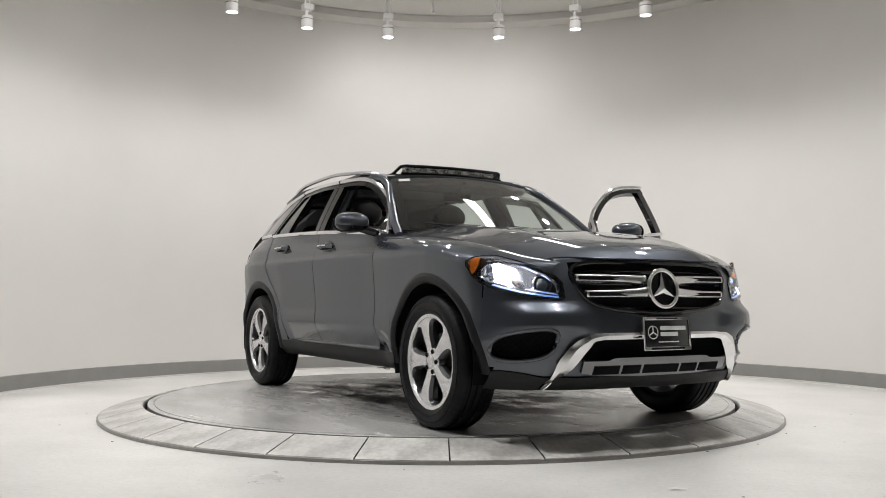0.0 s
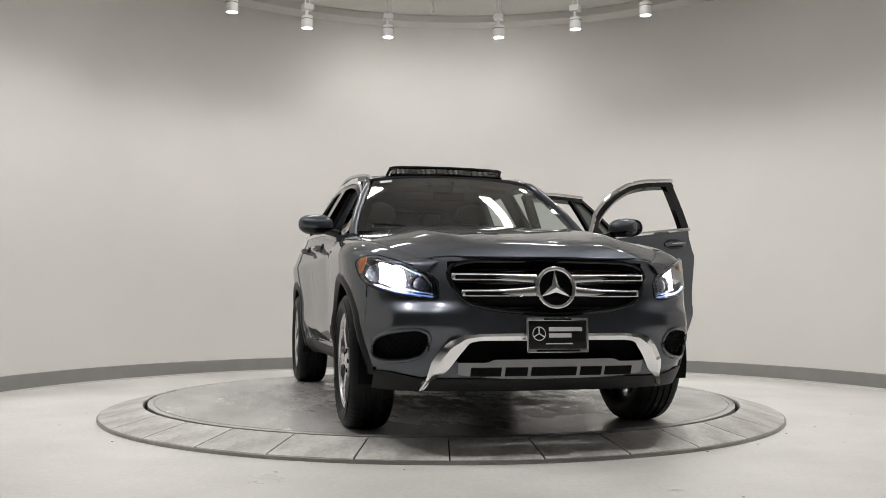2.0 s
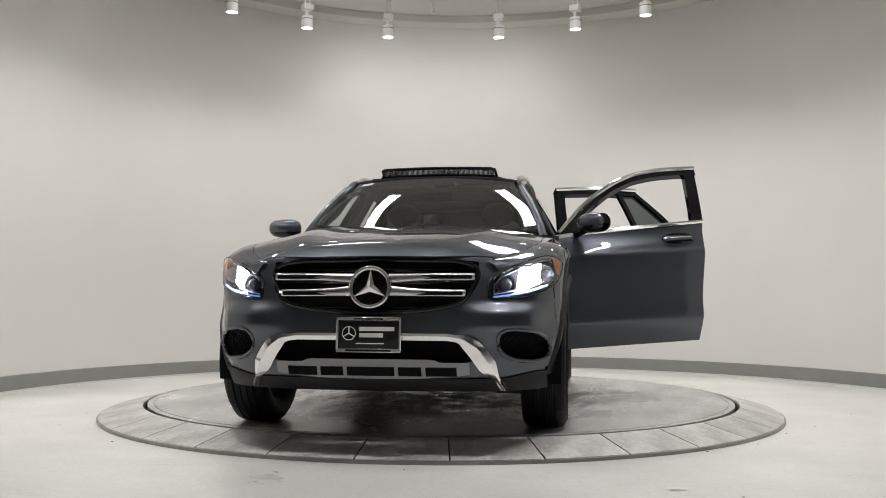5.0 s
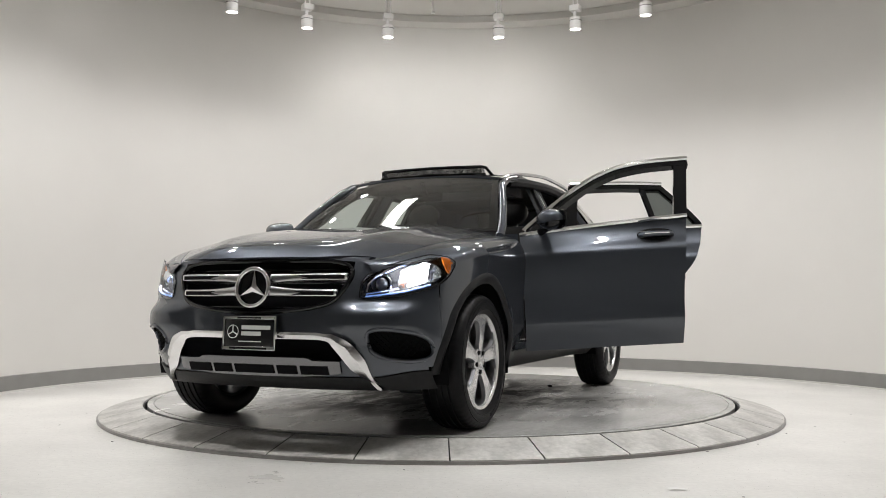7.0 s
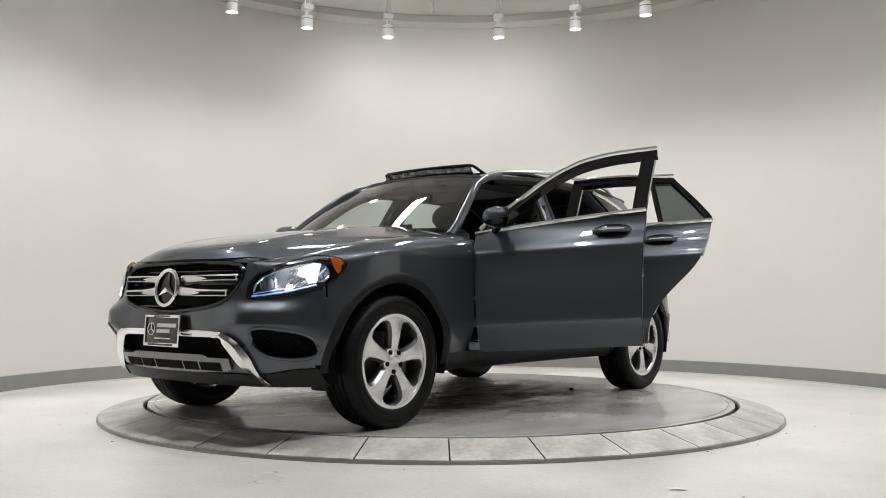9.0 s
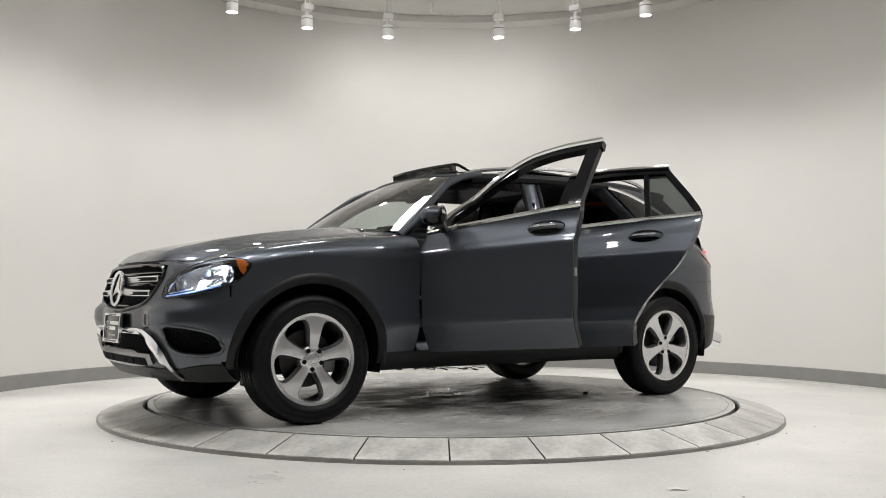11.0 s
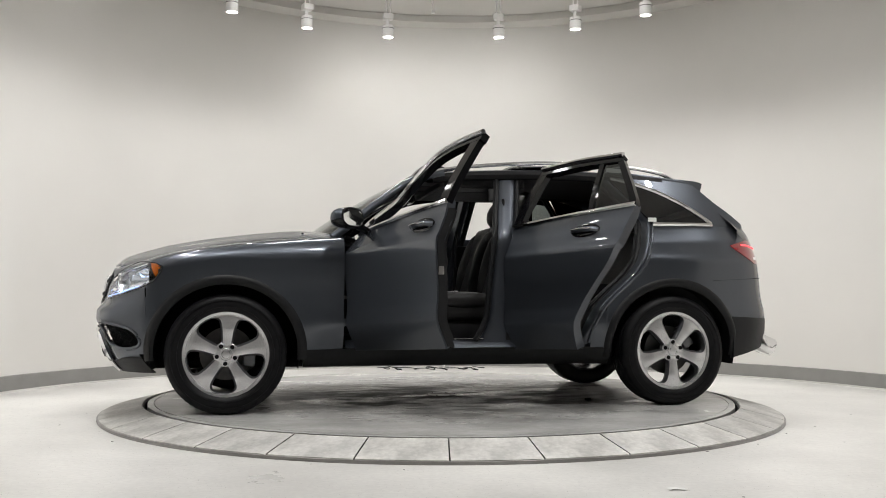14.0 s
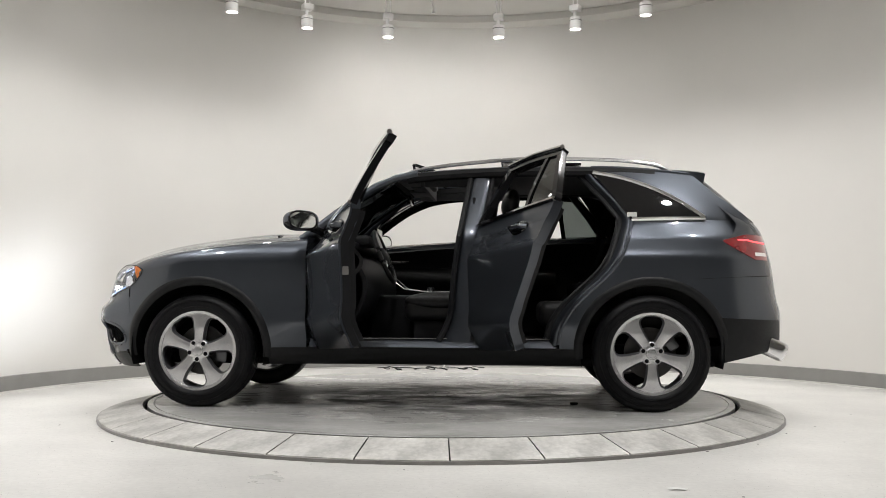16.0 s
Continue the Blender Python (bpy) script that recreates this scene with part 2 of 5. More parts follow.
def patch(fn, nu, nv, thick=0.0, keep=None, side=1, bm=None, us=None, core=(0, 0, 0.8)):
    """A sheet over u, v in 0..1; side -1 mirrors it in y. It faces away from core; thick gives it depth inwards."""
    own = bmesh.new()
    us = us or [i / nu for i in range(nu + 1)]
    vs = [j / nv for j in range(nv + 1)]
    g = []
    for u in us:
        row = []
        for v in vs:
            x, y, z = fn(u, v)
            row.append(own.verts.new((x, y * side, z)))
        g.append(row)
    for i in range(len(us) - 1):
        for j in range(nv):
            if keep and not keep((us[i] + us[i + 1]) / 2, (vs[j] + vs[j + 1]) / 2):
                continue
            own.faces.new((g[i][j], g[i + 1][j], g[i + 1][j + 1], g[i][j + 1]))
    bmesh.ops.delete(own, geom=[v for v in own.verts if not v.link_faces], context="VERTS")
    bmesh.ops.remove_doubles(own, verts=own.verts, dist=1e-5)
    own.normal_update()
    c = Vector(core)
    if sum(f.normal.dot(f.calc_center_median() - c) * f.calc_area() for f in own.faces) < 0:
        bmesh.ops.reverse_faces(own, faces=own.faces)
        own.normal_update()
    if thick:
        faces, rim = own.faces[:], [e for e in own.edges if e.is_boundary]
        ends = [(e.verts[0], e.verts[1]) if e.link_loops[0].vert == e.verts[0] else (e.verts[1], e.verts[0]) for e in rim]
        inner = {v: own.verts.new(v.co - v.normal * thick) for v in own.verts[:]}
        for f in faces:
            own.faces.new([inner[v] for v in reversed(f.verts[:])])
        for a, b in ends:
            own.faces.new((b, a, inner[a], inner[b]))
    return join(bm, own) if bm else own


def tube(pts, r, closed=False, n=8, flat=1.0, bm=None):
    """A round or flattened bar along points."""
    bm = bm or bmesh.new()
    pts = [Vector(p) for p in pts]
    rows = []
    for i, p in enumerate(pts):
        a = pts[i - 1] if (i or closed) else p
        b = pts[(i + 1) % len(pts)] if (i + 1 < len(pts) or closed) else p
        d = (b - a).normalized()
        ref = Vector((0, 0, 1)) if abs(d.z) < 0.9 else Vector((1, 0, 0))
        s = d.cross(ref).normalized()
        t = s.cross(d)
        rows.append([bm.verts.new(p + s * (r * flat * math.cos(2 * math.pi * k / n)) + t * (r * math.sin(2 * math.pi * k / n))) for k in range(n)])
    for i in range(len(rows) if closed else len(rows) - 1):
        p, q = rows[i], rows[(i + 1) % len(rows)]
        for k in range(n):
            bm.faces.new((p[k], p[(k + 1) % n], q[(k + 1) % n], q[k]))
    if not closed:
        bm.faces.new(rows[0][::-1])
        bm.faces.new(rows[-1])
    return bm


def lerp(a, b, t):
    return a + (b - a) * t


# ---- the round showroom ----
part("wall_north", ring([(WR, 0), (WR, WALL_TOP), (WR + 0.15, WALL_TOP), (WR + 0.15, 0)], 160, -38, 218, WCX, 0), WALL)["kind"] = "structure"
tagged(part("ceiling_ledge", ring([(WR, WALL_TOP), (WR - 0.25, WALL_TOP), (WR - 0.25, CEIL - 0.004), (WR - 0.2, CEIL)], 160, -38, 218, WCX, 0), CEILING), kind="structure")
tagged(part("baseboard", ring([(WR - 0.02, 0.012), (WR - 0.014, 0.13), (WR, 0.135)], 160, -38, 218, WCX, 0), BASE), kind="structure")
tagged(part("trim", ring([(WR - 0.045, 0.0), (WR - 0.038, 0.008), (WR - 0.02, 0.013)], 160, -38, 218, WCX, 0), BASE_LIP), kind="structure")
tagged(part("floor", block(-8, 8, -12, 8, -0.1, 0), FLOOR, smooth=0), kind="structure")
tagged(part("ceiling", block(-8, 8, -12, 8, CEIL, CEIL + 0.1), CEILING, smooth=0), kind="structure")
ex, ey = WCX + WR * math.cos(radians(-38)), WR * math.sin(radians(-38))
for name, b in (("wall_south", (-8, 8, -12.15, -12, 0, CEIL)), ("wall_west", (-8.15, -8, -12, ey, 0, CEIL)), ("wall_east", (8, 8.15, -12, ey, 0, CEIL)),
                ("wall_return_west", (-8, 2 * WCX - ex, ey, ey + 0.15, 0, CEIL)), ("wall_return_east", (ex, 8, ey, ey + 0.15, 0, CEIL))):
    tagged(part(name, block(*b), WALL, smooth=0), kind="structure")


def track_spot():
    """A white cylinder spotlight on a swivel under a driver box with two thin rods."""
    root = new("ceiling_spotlight")
    part("housing", ring([(0.0, 0.125), (0.05, 0.125), (0.058, 0.118), (0.058, 0.094), (0.0585, 0.0935), (0.0585, 0.0865), (0.058, 0.086), (0.058, 0.004), (0.056, 0.0), (0.052, 0.0), (0.05, 0.012)], 32), WHITE, root)
    part("vent_band", ring([(0.0592, 0.087), (0.0592, 0.093)], 32), MATTBLACK, root, "dark slotted vent band")
    part("lens", cone(0.052, 0.052, 0.004, pose(0, 0, 0.01), 32), LENS_GLOW, root, "bright glowing lens")
    part("swivel", tube([(0, 0, 0.12), (0.008, 0, 0.15), (0, 0, 0.2)], 0.017), WHITE, root)
    part("driver_box", block(-0.05, 0.05, -0.045, 0.045, 0.185, 0.245, 0.006), WHITE, root)
    for x in (-0.022, 0.022):
        part("rod", cone(0.007, 0.007, CEIL - LAMP_Z - 0.24, pose(x, 0, (CEIL - LAMP_Z + 0.24) / 2), 10), WHITE, root)
    return tagged(root, "white cylindrical spotlight hanging from two thin ceiling rods", "spotlight", "ring of ceiling spotlights")


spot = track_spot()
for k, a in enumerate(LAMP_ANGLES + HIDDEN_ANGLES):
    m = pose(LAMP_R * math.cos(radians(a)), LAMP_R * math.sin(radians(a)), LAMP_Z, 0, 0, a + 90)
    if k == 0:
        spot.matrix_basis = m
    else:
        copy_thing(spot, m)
hook = new("ceiling_hook")
hook.matrix_basis = pose(-0.1, 3.0, CEIL)
part("rod", tube([(-0.01, 0, 0), (-0.012, 0, -0.06), (0.0, 0, -0.11), (0.005, 0, -0.16)], 0.008), WHITE, hook)
part("cup", ring([(0.012, 0), (0.022, -0.02), (0.0, -0.022)], 16), WHITE, hook).location.z = -0.16
tagged(hook, "small white hook hanging from the ceiling", "hook")
for x in (-1.12, 1.12):
    r = new("linear_ceiling_lamp")
    r.matrix_basis = pose(x, 0.95, CEIL, 0, 0, 28 if x > 0 else -28)
    part("housing", block(-0.13, 0.13, -0.75, 0.75, -0.08, 0, 0.005), WHITE, r)
    tagged(r, "long white linear lamp fixed to the ceiling", "ceiling lamp", "linear lamps over the turntable")

# power post and cable on the floor by the wall
post = new("power_post")
post.matrix_basis = pose(0.03, 3.72, 0)
part("stem", tube([(0, 0, 0.0), (0, 0, 0.26)], 0.012, n=12), WHITE, post)
part("foot", ring([(0.0, 0.02), (0.05, 0.018), (0.06, 0.0)], 24), STEEL, post)
part("brace", tube([(-0.10, 0, 0.16), (-0.01, 0, 0.03)], 0.006), WHITE, post)
tagged(post, "thin white post on a round steel foot by the wall", "post")
cab = []
for i in range(220):
    t = i / 219
    cab.append((-0.72 + 1.2 * t + 0.075 * math.sin(t * 44) + 0.03 * math.sin(t * 19), 3.56 + 0.13 * math.cos(t * 44 + 0.6) + 0.06 * math.sin(t * 27), 0.006 + 0.012 * max(0, math.sin(t * 60)) ** 2))
tagged(part("cable", tube(cab, 0.0045, n=6), MATTBLACK), "thin black cable lying loosely on the floor", "cable")


# ---- turntable ----
RIN, ROUT = 2.036, 2.33
table = new("turntable_ring")
tagged(table, "fixed sloping ring of grey concrete tiles round the turntable", "turntable ring")
part("rim", ring([(ROUT + 0.004, -0.002), (ROUT + 0.004, 0.016), (ROUT - 0.004, 0.018), (ROUT - 0.008, 0.0)], 160), STEEL, table, "dark worn steel edge strip")
part("bed", ring([(ROUT - 0.006, 0.004), (RIN + 0.005, TABLE - 0.016), (RIN + 0.005, 0.02), (RIN - 0.04, 0.02)], 160), GAP, table, "dark joint bed")
NT = 32
tile_mesh = None
for k in range(NT):
    a = -90 + 1.0 + 360 / NT * (k + 0.5)
    if tile_mesh is None:
        h = 180 / NT - 0.1
        bm = ring([(ROUT - 0.006, 0.005), (ROUT - 0.006, 0.021), (ROUT - 0.012, 0.0245), (RIN + 0.022, TABLE - 0.003), (RIN + 0.016, TABLE - 0.008), (RIN + 0.016, TABLE - 0.03)], 6, -h, h)
        bmesh.ops.holes_fill(bm, edges=[e for e in bm.edges if e.is_boundary])
        t = part("tile", bm, TILE, table, smooth=25)
        tile_mesh = t.data
    else:
        t = new("tile", tile_mesh)
        t.parent = table
    t.rotation_euler.z = radians(a)

disc = new("turntable_disc")
tagged(disc, "round grey concrete turntable disc with dark stains, scuffs and painted shade under the car", "turntable")
part("slab", ring([(RIN - 0.012, 0.01), (RIN - 0.012, TABLE - 0.003), (RIN - 0.02, TABLE - 0.001), (RIN - 0.05, TABLE - 0.001), (RIN - 0.052, TABLE - 0.006), (RIN - 0.056, TABLE - 0.006), (RIN - 0.058, TABLE), (1.2, TABLE), (0.4, TABLE), (0.0, TABLE)], 160), DISC, disc)
part("hub_cover", ring([(0.115, TABLE), (0.112, TABLE + 0.004), (0.09, TABLE + 0.005), (0.087, TABLE + 0.003), (0.0, TABLE + 0.004)], 40), STEEL, disc, "round steel cover plate")
for k in range(6):
    part("bolt", cone(0.009, 0.007, 0.006, pose(0.098 * math.cos(k * 1.047), 0.098 * math.sin(k * 1.047), TABLE + 0.007), 10), STEEL, disc)
debris = part("rubber_chip", block(-0.022, 0.022, -0.014, 0.014, 0, 0.016, 0.003), RUBBER)
tagged(debris, "small black rubber chip lying on the turntable", "rubber chip")

scrap = part("paper_scrap", patch(lambda u, v: (lerp(-0.035, 0.035, u), lerp(-0.02, 0.02, v) + 0.008 * math.sin(u * 5), 0.003 + 0.0015 * math.sin(u * 4 + v * 3) ** 2), 6, 4, core=(0, 0, -1)), PRINT)
scrap.matrix_basis = pose(0.965, -2.87, 0.001, 0, 0, 10)
tagged(scrap, "small crumpled white paper scrap on the floor", "paper scrap")
rng = random.Random(5)
grit = bmesh.new()
for k in range(34):
    a, r = rng.uniform(-3.0, -0.1), 2.36 + rng.random() ** 2 * 1.6
    q = rng.uniform(0.002, 0.0055)
    block(-q, q, -q * 0.6, q * 0.6, 0, q * 0.5, bm=grit, m=pose(r * math.cos(a), r * math.sin(a), 0.0005, 0, 0, rng.uniform(0, 180)))
tagged(part("floor_grit", grit, BASE, smooth=0), "scattered dark grit on the pale floor", "grit", kind="stuff")

# ---- the car: x forward, y to its left, z up from the tyres' contact ----
car = new("car")
tagged(car, "dark grey metallic five-door SUV with two doors open and headlamps lit", "car")
XF, XR, NF, NR = 1.45, -1.5, 3.05, 3.05
WB, HUB_Z, TYRE_R, RIM_R = 1.4365, 0.357, 0.362, 0.258
plan = curve((-1.5, 0.928), (-1.0, 0.92), (-0.3, 0.908), (0.5, 0.908), (1.0, 0.925), (1.45, 0.945))
swell = curve((0.2, -0.075), (0.3, -0.05), (0.42, -0.022), (0.5, -0.008), (0.56, -0.005), (0.63, -0.012), (0.72, -0.010), (0.85, 0.0), (0.95, 0.005), (0.966, 0.001), (0.985, -0.01), (1.05, -0.034), (1.1, -0.05), (1.2, -0.075))
nose = curve((0.94, 2.115), (0.22, 2.1), (0.3, 2.18), (0.4, 2.225), (0.5, 2.24), (0.62, 2.24), (0.75, 2.212), (0.86, 2.165), (0.92, 2.13))
tail = curve((0.25, -2.25), (0.4, -2.36), (0.6, -2.365), (0.7, -2.34), (0.95, -2.3), (1.13, -2.25), (1.25, -2.15), (1.34, -2.07), (1.5, -1.9))
belt = curve((0.8, 1.085), (0.4, 1.115), (-0.3, 1.155), (-1.2, 1.185), (-1.8, 1.195), (-2.1, 1.19))
belt_y = curve((0.85, 0.78), (0.5, 0.83), (-0.3, 0.853), (-1.2, 0.842), (-1.8, 0.765), (-2.1, 0.67))
roof_y = curve((0.5, 0.5), (0.3, 0.555), (0.0, 0.61), (-0.5, 0.635), (-1.2, 0.62), (-1.7, 0.57), (-1.9, 0.53))
roof_z = curve((0.5, 1.40), (0.3, 1.49), (0.1, 1.525), (-0.3, 1.55), (-0.7, 1.56), (-1.2, 1.555), (-1.7, 1.52), (-1.9, 1.49))
roof_c = curve((0.25, 1.545), (0.05, 1.575), (-0.4, 1.598), (-1.0, 1.6), (-1.6, 1.58), (-1.78, 1.568))
edge_y = curve((0.72, 0.765), (1.2, 0.795), (1.55, 0.795), (1.8, 0.75), (2.0, 0.65), (2.15, 0.53))
edge_z = curve((0.72, 1.085), (1.2, 1.05), (1.6, 1.0), (1.8, 0.962), (2.0, 0.905), (2.15, 0.868))
hood_z = curve((0.85, 1.145), (1.1, 1.13), (1.5, 1.085), (1.9, 1.015), (2.07, 0.972), (2.15, 0.925))


def half(x, z):
    """Half the body's width at length x and height z, below the belt line."""
    k = 1 + swell(z) / 0.94
    if x > XF:
        t = min(1, (x - XF) / (nose(z) - XF))
        return plan(XF) * k * (1 - t ** NF) ** (1 / NF)
    if x < XR:
        t = min(1, (XR - x) / (XR - tail(z)))
        return plan(XR) * k * (1 - t ** NR) ** (1 / NR)
    return plan(x) * k - tuck(x, z)


def tuck(x, z):
    """The doors turn in below their lower crease."""
    return 0.26 * max(0, min(0.16, 0.53 - z)) * step(-1.0, -0.75, x) * step(0.97, 0.72, x)


def front(y, z):
    """The nose's x at width y and height z."""
    w = plan(XF) * (1 + swell(z) / 0.94)
    return XF + (nose(z) - XF) * max(0, 1 - min(1, abs(y) / w) ** NF) ** (1 / NF) + ledge(y, z)


def step(a, b, t):
    t = max(0, min(1, (t - a) / (b - a)))
    return t * t * (3 - 2 * t)


def ledge(y, z):
    """The bumper's shoulder below the headlamps."""
    y = abs(y)
    return 0.055 * step(0.36, 0.62, y) * step(0.865, 0.75, y) * step(0.692, 0.61, z) * step(0.46, 0.57, z)


def cabin_y(x, z):
    """Half the cabin's width above the belt line."""
    zb, zt = belt(x), roof_z(x)
    s = max(0, (z - zb) / (zt - zb))
    return lerp(belt_y(x), roof_y(x), s ** 1.15)


def side_y(x, z):
    zb = belt(x)
    if z >= zb:
        return min(cabin_y(x, z), half(x, zb)) if x < -1.6 else cabin_y(x, z)
    k = max(0, min(1, (z - (zb - 0.12)) / 0.12))
    return lerp(half(x, z), belt_y(x) if k > 0.999 else min(half(x, z), lerp(half(x, z), belt_y(x), k ** 0.35)), k)


AX, AZ, AC = 0.468, 0.45, 0.37


def arch(x, cx, base, grow=0.0):
    t = (x - cx) / (AX + grow)
    return max(base, AC + (AZ + grow) * math.sqrt(1 - t * t)) if abs(t) < 1 else base


def spread(x0, x1, n, *near):
    """Even steps from x0 to x1 with extra ones close to the ends of a wheel arch."""
    xs = {x0 + (x1 - x0) * i / n for i in range(n + 1)}
    for c in near:
        for k in range(13):
            x = c + AX * math.cos(math.pi * k / 12) * 0.99999
            if min(x0, x1) < x < max(x0, x1):
                xs.add(x)
    return sorted(xs, reverse=x1 < x0)


def fender(side):
    xs = spread(0.735, 2.125, 120, WB)

    def fn(u, v):
        x = u
        lo = arch(x, WB, 0.37 if x < 1.906 else 0.69)
        ye, ze = edge_y(x), edge_z(x)
        zs = min(ze - 0.09, 0.93)
        if v < 0.6:
            z = lerp(lo, zs, v / 0.6)
            return x, half(x, z), z
        t = (v - 0.6) / 0.4
        y0 = half(x, zs)
        a, b, c = (1 - t) ** 2, 2 * t * (1 - t), t * t
        return x, a * y0 + b * (y0 - 0.012) + c * ye, a * zs + b * (ze - 0.012) + c * ze
    def keep(u, v):
        x, y, z = fn(u, v)
        return not (x > 1.6 and in_lamp(y, z))
    return part("front_fender", patch(fn, 0, 60, us=xs, side=side, keep=keep), PAINT, car)




def hood_fn(u, v):
    w = 2 * u - 1
    x = lerp(0.82 - 0.05 * abs(w) ** 3 + 0.1 * (1 - w * w), 2.15 - 0.095 * abs(w) ** 4, v)
    z = edge_z(x) + (hood_z(x) - edge_z(x)) * (1 - abs(w) ** 3.2)
    z += 0.012 * math.exp(-((abs(w) - 0.62) / 0.1) ** 2) * min(1, (1 - v) * 4) * min(1, v * 6 + 0.2)
    roll = max(0, (v - 0.93) / 0.07) * (1 - abs(w) ** 6)
    return x + 0.02 * roll, -w * (edge_y(x) - 0.004), z + 0.001 - 0.026 * roll ** 2


part("hood", patch(hood_fn, 40, 70, 0.012), PAINT, car)
part("cowl", patch(lambda u, v: (lerp(1.0, 0.74, v) - 0.1 * abs(2 * u - 1) ** 3, -(2 * u - 1) * 0.74, 1.075 + 0.02 * (1 - abs(2 * u - 1))), 16, 3), CLAD, car)


# front bumper skin, with the openings left out
def in_grille(y, z, m=0.0):
    return abs(y) < grille_w(z) + m and 0.622 - m < z < grille_top(y) + m


grille_w = curve((0.615, 0.05), (0.63, 0.22), (0.645, 0.34), (0.67, 0.42), (0.72, 0.468), (0.80, 0.508), (0.85, 0.515), (0.88, 0.505))


def grille_top(y):
    return 0.879 - 0.008 * (abs(y) / 0.5) ** 2


def nose_top(y):
    """Where the bumper skin meets the hood's leading edge."""
    return 0.893 - 0.012 * step(0.45, 0.62, abs(y))


FOG_Y, FOG_Z, FOG_A, FOG_B, FOG_S = 0.728, 0.468, 0.116, 0.07, 0.22


def in_fog(y, z, m=0.0):
    t, w = (abs(y) - FOG_Y) / (FOG_A + m), (z - FOG_Z) / (FOG_B + m)
    return abs(t) ** 2.6 + abs(w + FOG_S * t) ** 2.6 < 1


def in_mouth(y, z):
    return 0.395 < z < 0.50 and abs(y) < 0.44 - (0.5 - z) * -0.6


lamp_low = curve((0.56, 0.70), (0.585, 0.69), (0.716, 0.703), (0.80, 0.727), (0.85, 0.752), (0.885, 0.79), (0.905, 0.852))
lamp_high = curve((0.56, 0.77), (0.585, 0.806), (0.64, 0.84), (0.70, 0.864), (0.77, 0.89), (0.83, 0.908), (0.88, 0.902), (0.905, 0.88))


def lamp_span(u):
    y = lerp(0.56, 0.905, math.sin(min(1, u) * math.pi / 2))
    return lamp_low(y), lamp_high(y)


def in_lamp(y, z):
    t = (abs(y) - 0.56) / 0.345
    if not 0.03 < t < 0.98:
        return False
    lo, hi = lamp_span(math.asin(t) * 2 / math.pi)
    return lo + 0.012 < z < hi - 0.012




for s in (1, -1):
    fender(s)


def bumper_fn(u, v):
    w = 2 * u - 1
    y = 0.9 * math.copysign(abs(w) ** 0.8, w) if abs(w) > 0 else 0
    z = lerp(0.25, nose_top(y), v)
    yy = min(abs(y), plan(XF) * (1 + swell(z) / 0.94) - 0.015)
    x = front(yy, z)
    return x - 0.002 * step(1.93, 1.915, x), -math.copysign(yy, w), z


def bumper_keep(u, v):
    x, y, z = bumper_fn(u, v)
    return x > (1.875 if z > 0.36 else 1.94) and not (abs(y) > 0.64 and z > 0.7) and not (in_grille(y, z) or in_fog(y, z) or in_mouth(y, z) or in_lamp(y, z))


def lip_fn(u, v):
    p = hood_fn(lerp(0.02, 0.98, u), 1)
    y = abs(p[1])
    z = nose_top(y)
    return lerp(p[0] - 0.004, front(y, z) - 0.001, v), p[1], lerp(p[2] - 0.003, z, v)


part("hood_lip", patch(lip_fn, 60, 3), PAINT, car)
part("front_bumper", patch(bumper_fn, 150, 76, keep=bumper_keep), PAINT, car)


def on_nose(y, z, off=0.0):
    e = 0.004
    dx = (front(abs(y) + e, z) - front(abs(y), z)) / e * (1 if y >= 0 else -1)
    dz = (front(y, z + e) - front(y, z)) / e
    n = Vector((1, -dx, -dz)).normalized()
    return Vector((front(y, z), y, z)) + n * off


def nose_patch(name, y0, y1, z0, z1, off, mt, thick=0.01, nu=24, nv=4, label=""):
    """A raised plate on the nose; z0 and z1 may be functions of y."""
    f0 = z0 if callable(z0) else (lambda y: z0)
    f1 = z1 if callable(z1) else (lambda y: z1)

    def fn(u, v):
        y = lerp(y1, y0, u)
        return on_nose(y, lerp(f0(y), f1(y), v), off)
    return part(name, patch(fn, nu, nv, thick), mt, car, label)


# dark lower apron, grille, intakes
nose_patch("lower_apron", -0.825, 0.825, 0.25, lambda y: 0.312 + 0.03 * step(0.6, 0.8, abs(y)), 0.008, CLAD, nu=60)
part("grille_backing", patch(lambda u, v: (front(lerp(0.53, -0.53, u), 0.74) - 0.06 - 0.03 * v, lerp(0.53, -0.53, u), lerp(0.59, 0.882, v)), 20, 6), MATTBLACK, car)
part("intake_backing", patch(lambda u, v: (front(lerp(0.6, -0.6, u), 0.45) - 0.07, lerp(0.6, -0.6, u), lerp(0.36, 0.54, v)), 20, 4), MATTBLACK, car)
rim_pts = []
for k in range(72):
    a = 2 * math.pi * k / 72
    c, s = math.cos(a), math.sin(a)
    z = 0.742 + (0.14 if s > 0 else 0.122) * math.copysign(abs(s) ** 0.42, s)
    y = math.copysign(abs(c) ** 0.38, c) * (grille_w(z) + 0.004)
    z = min(z, grille_top(y))
    rim_pts.append(on_nose(y, z, 0.0))
part("grille_frame", tube(rim_pts, 0.012, closed=True), GLOSSBLACK, car)
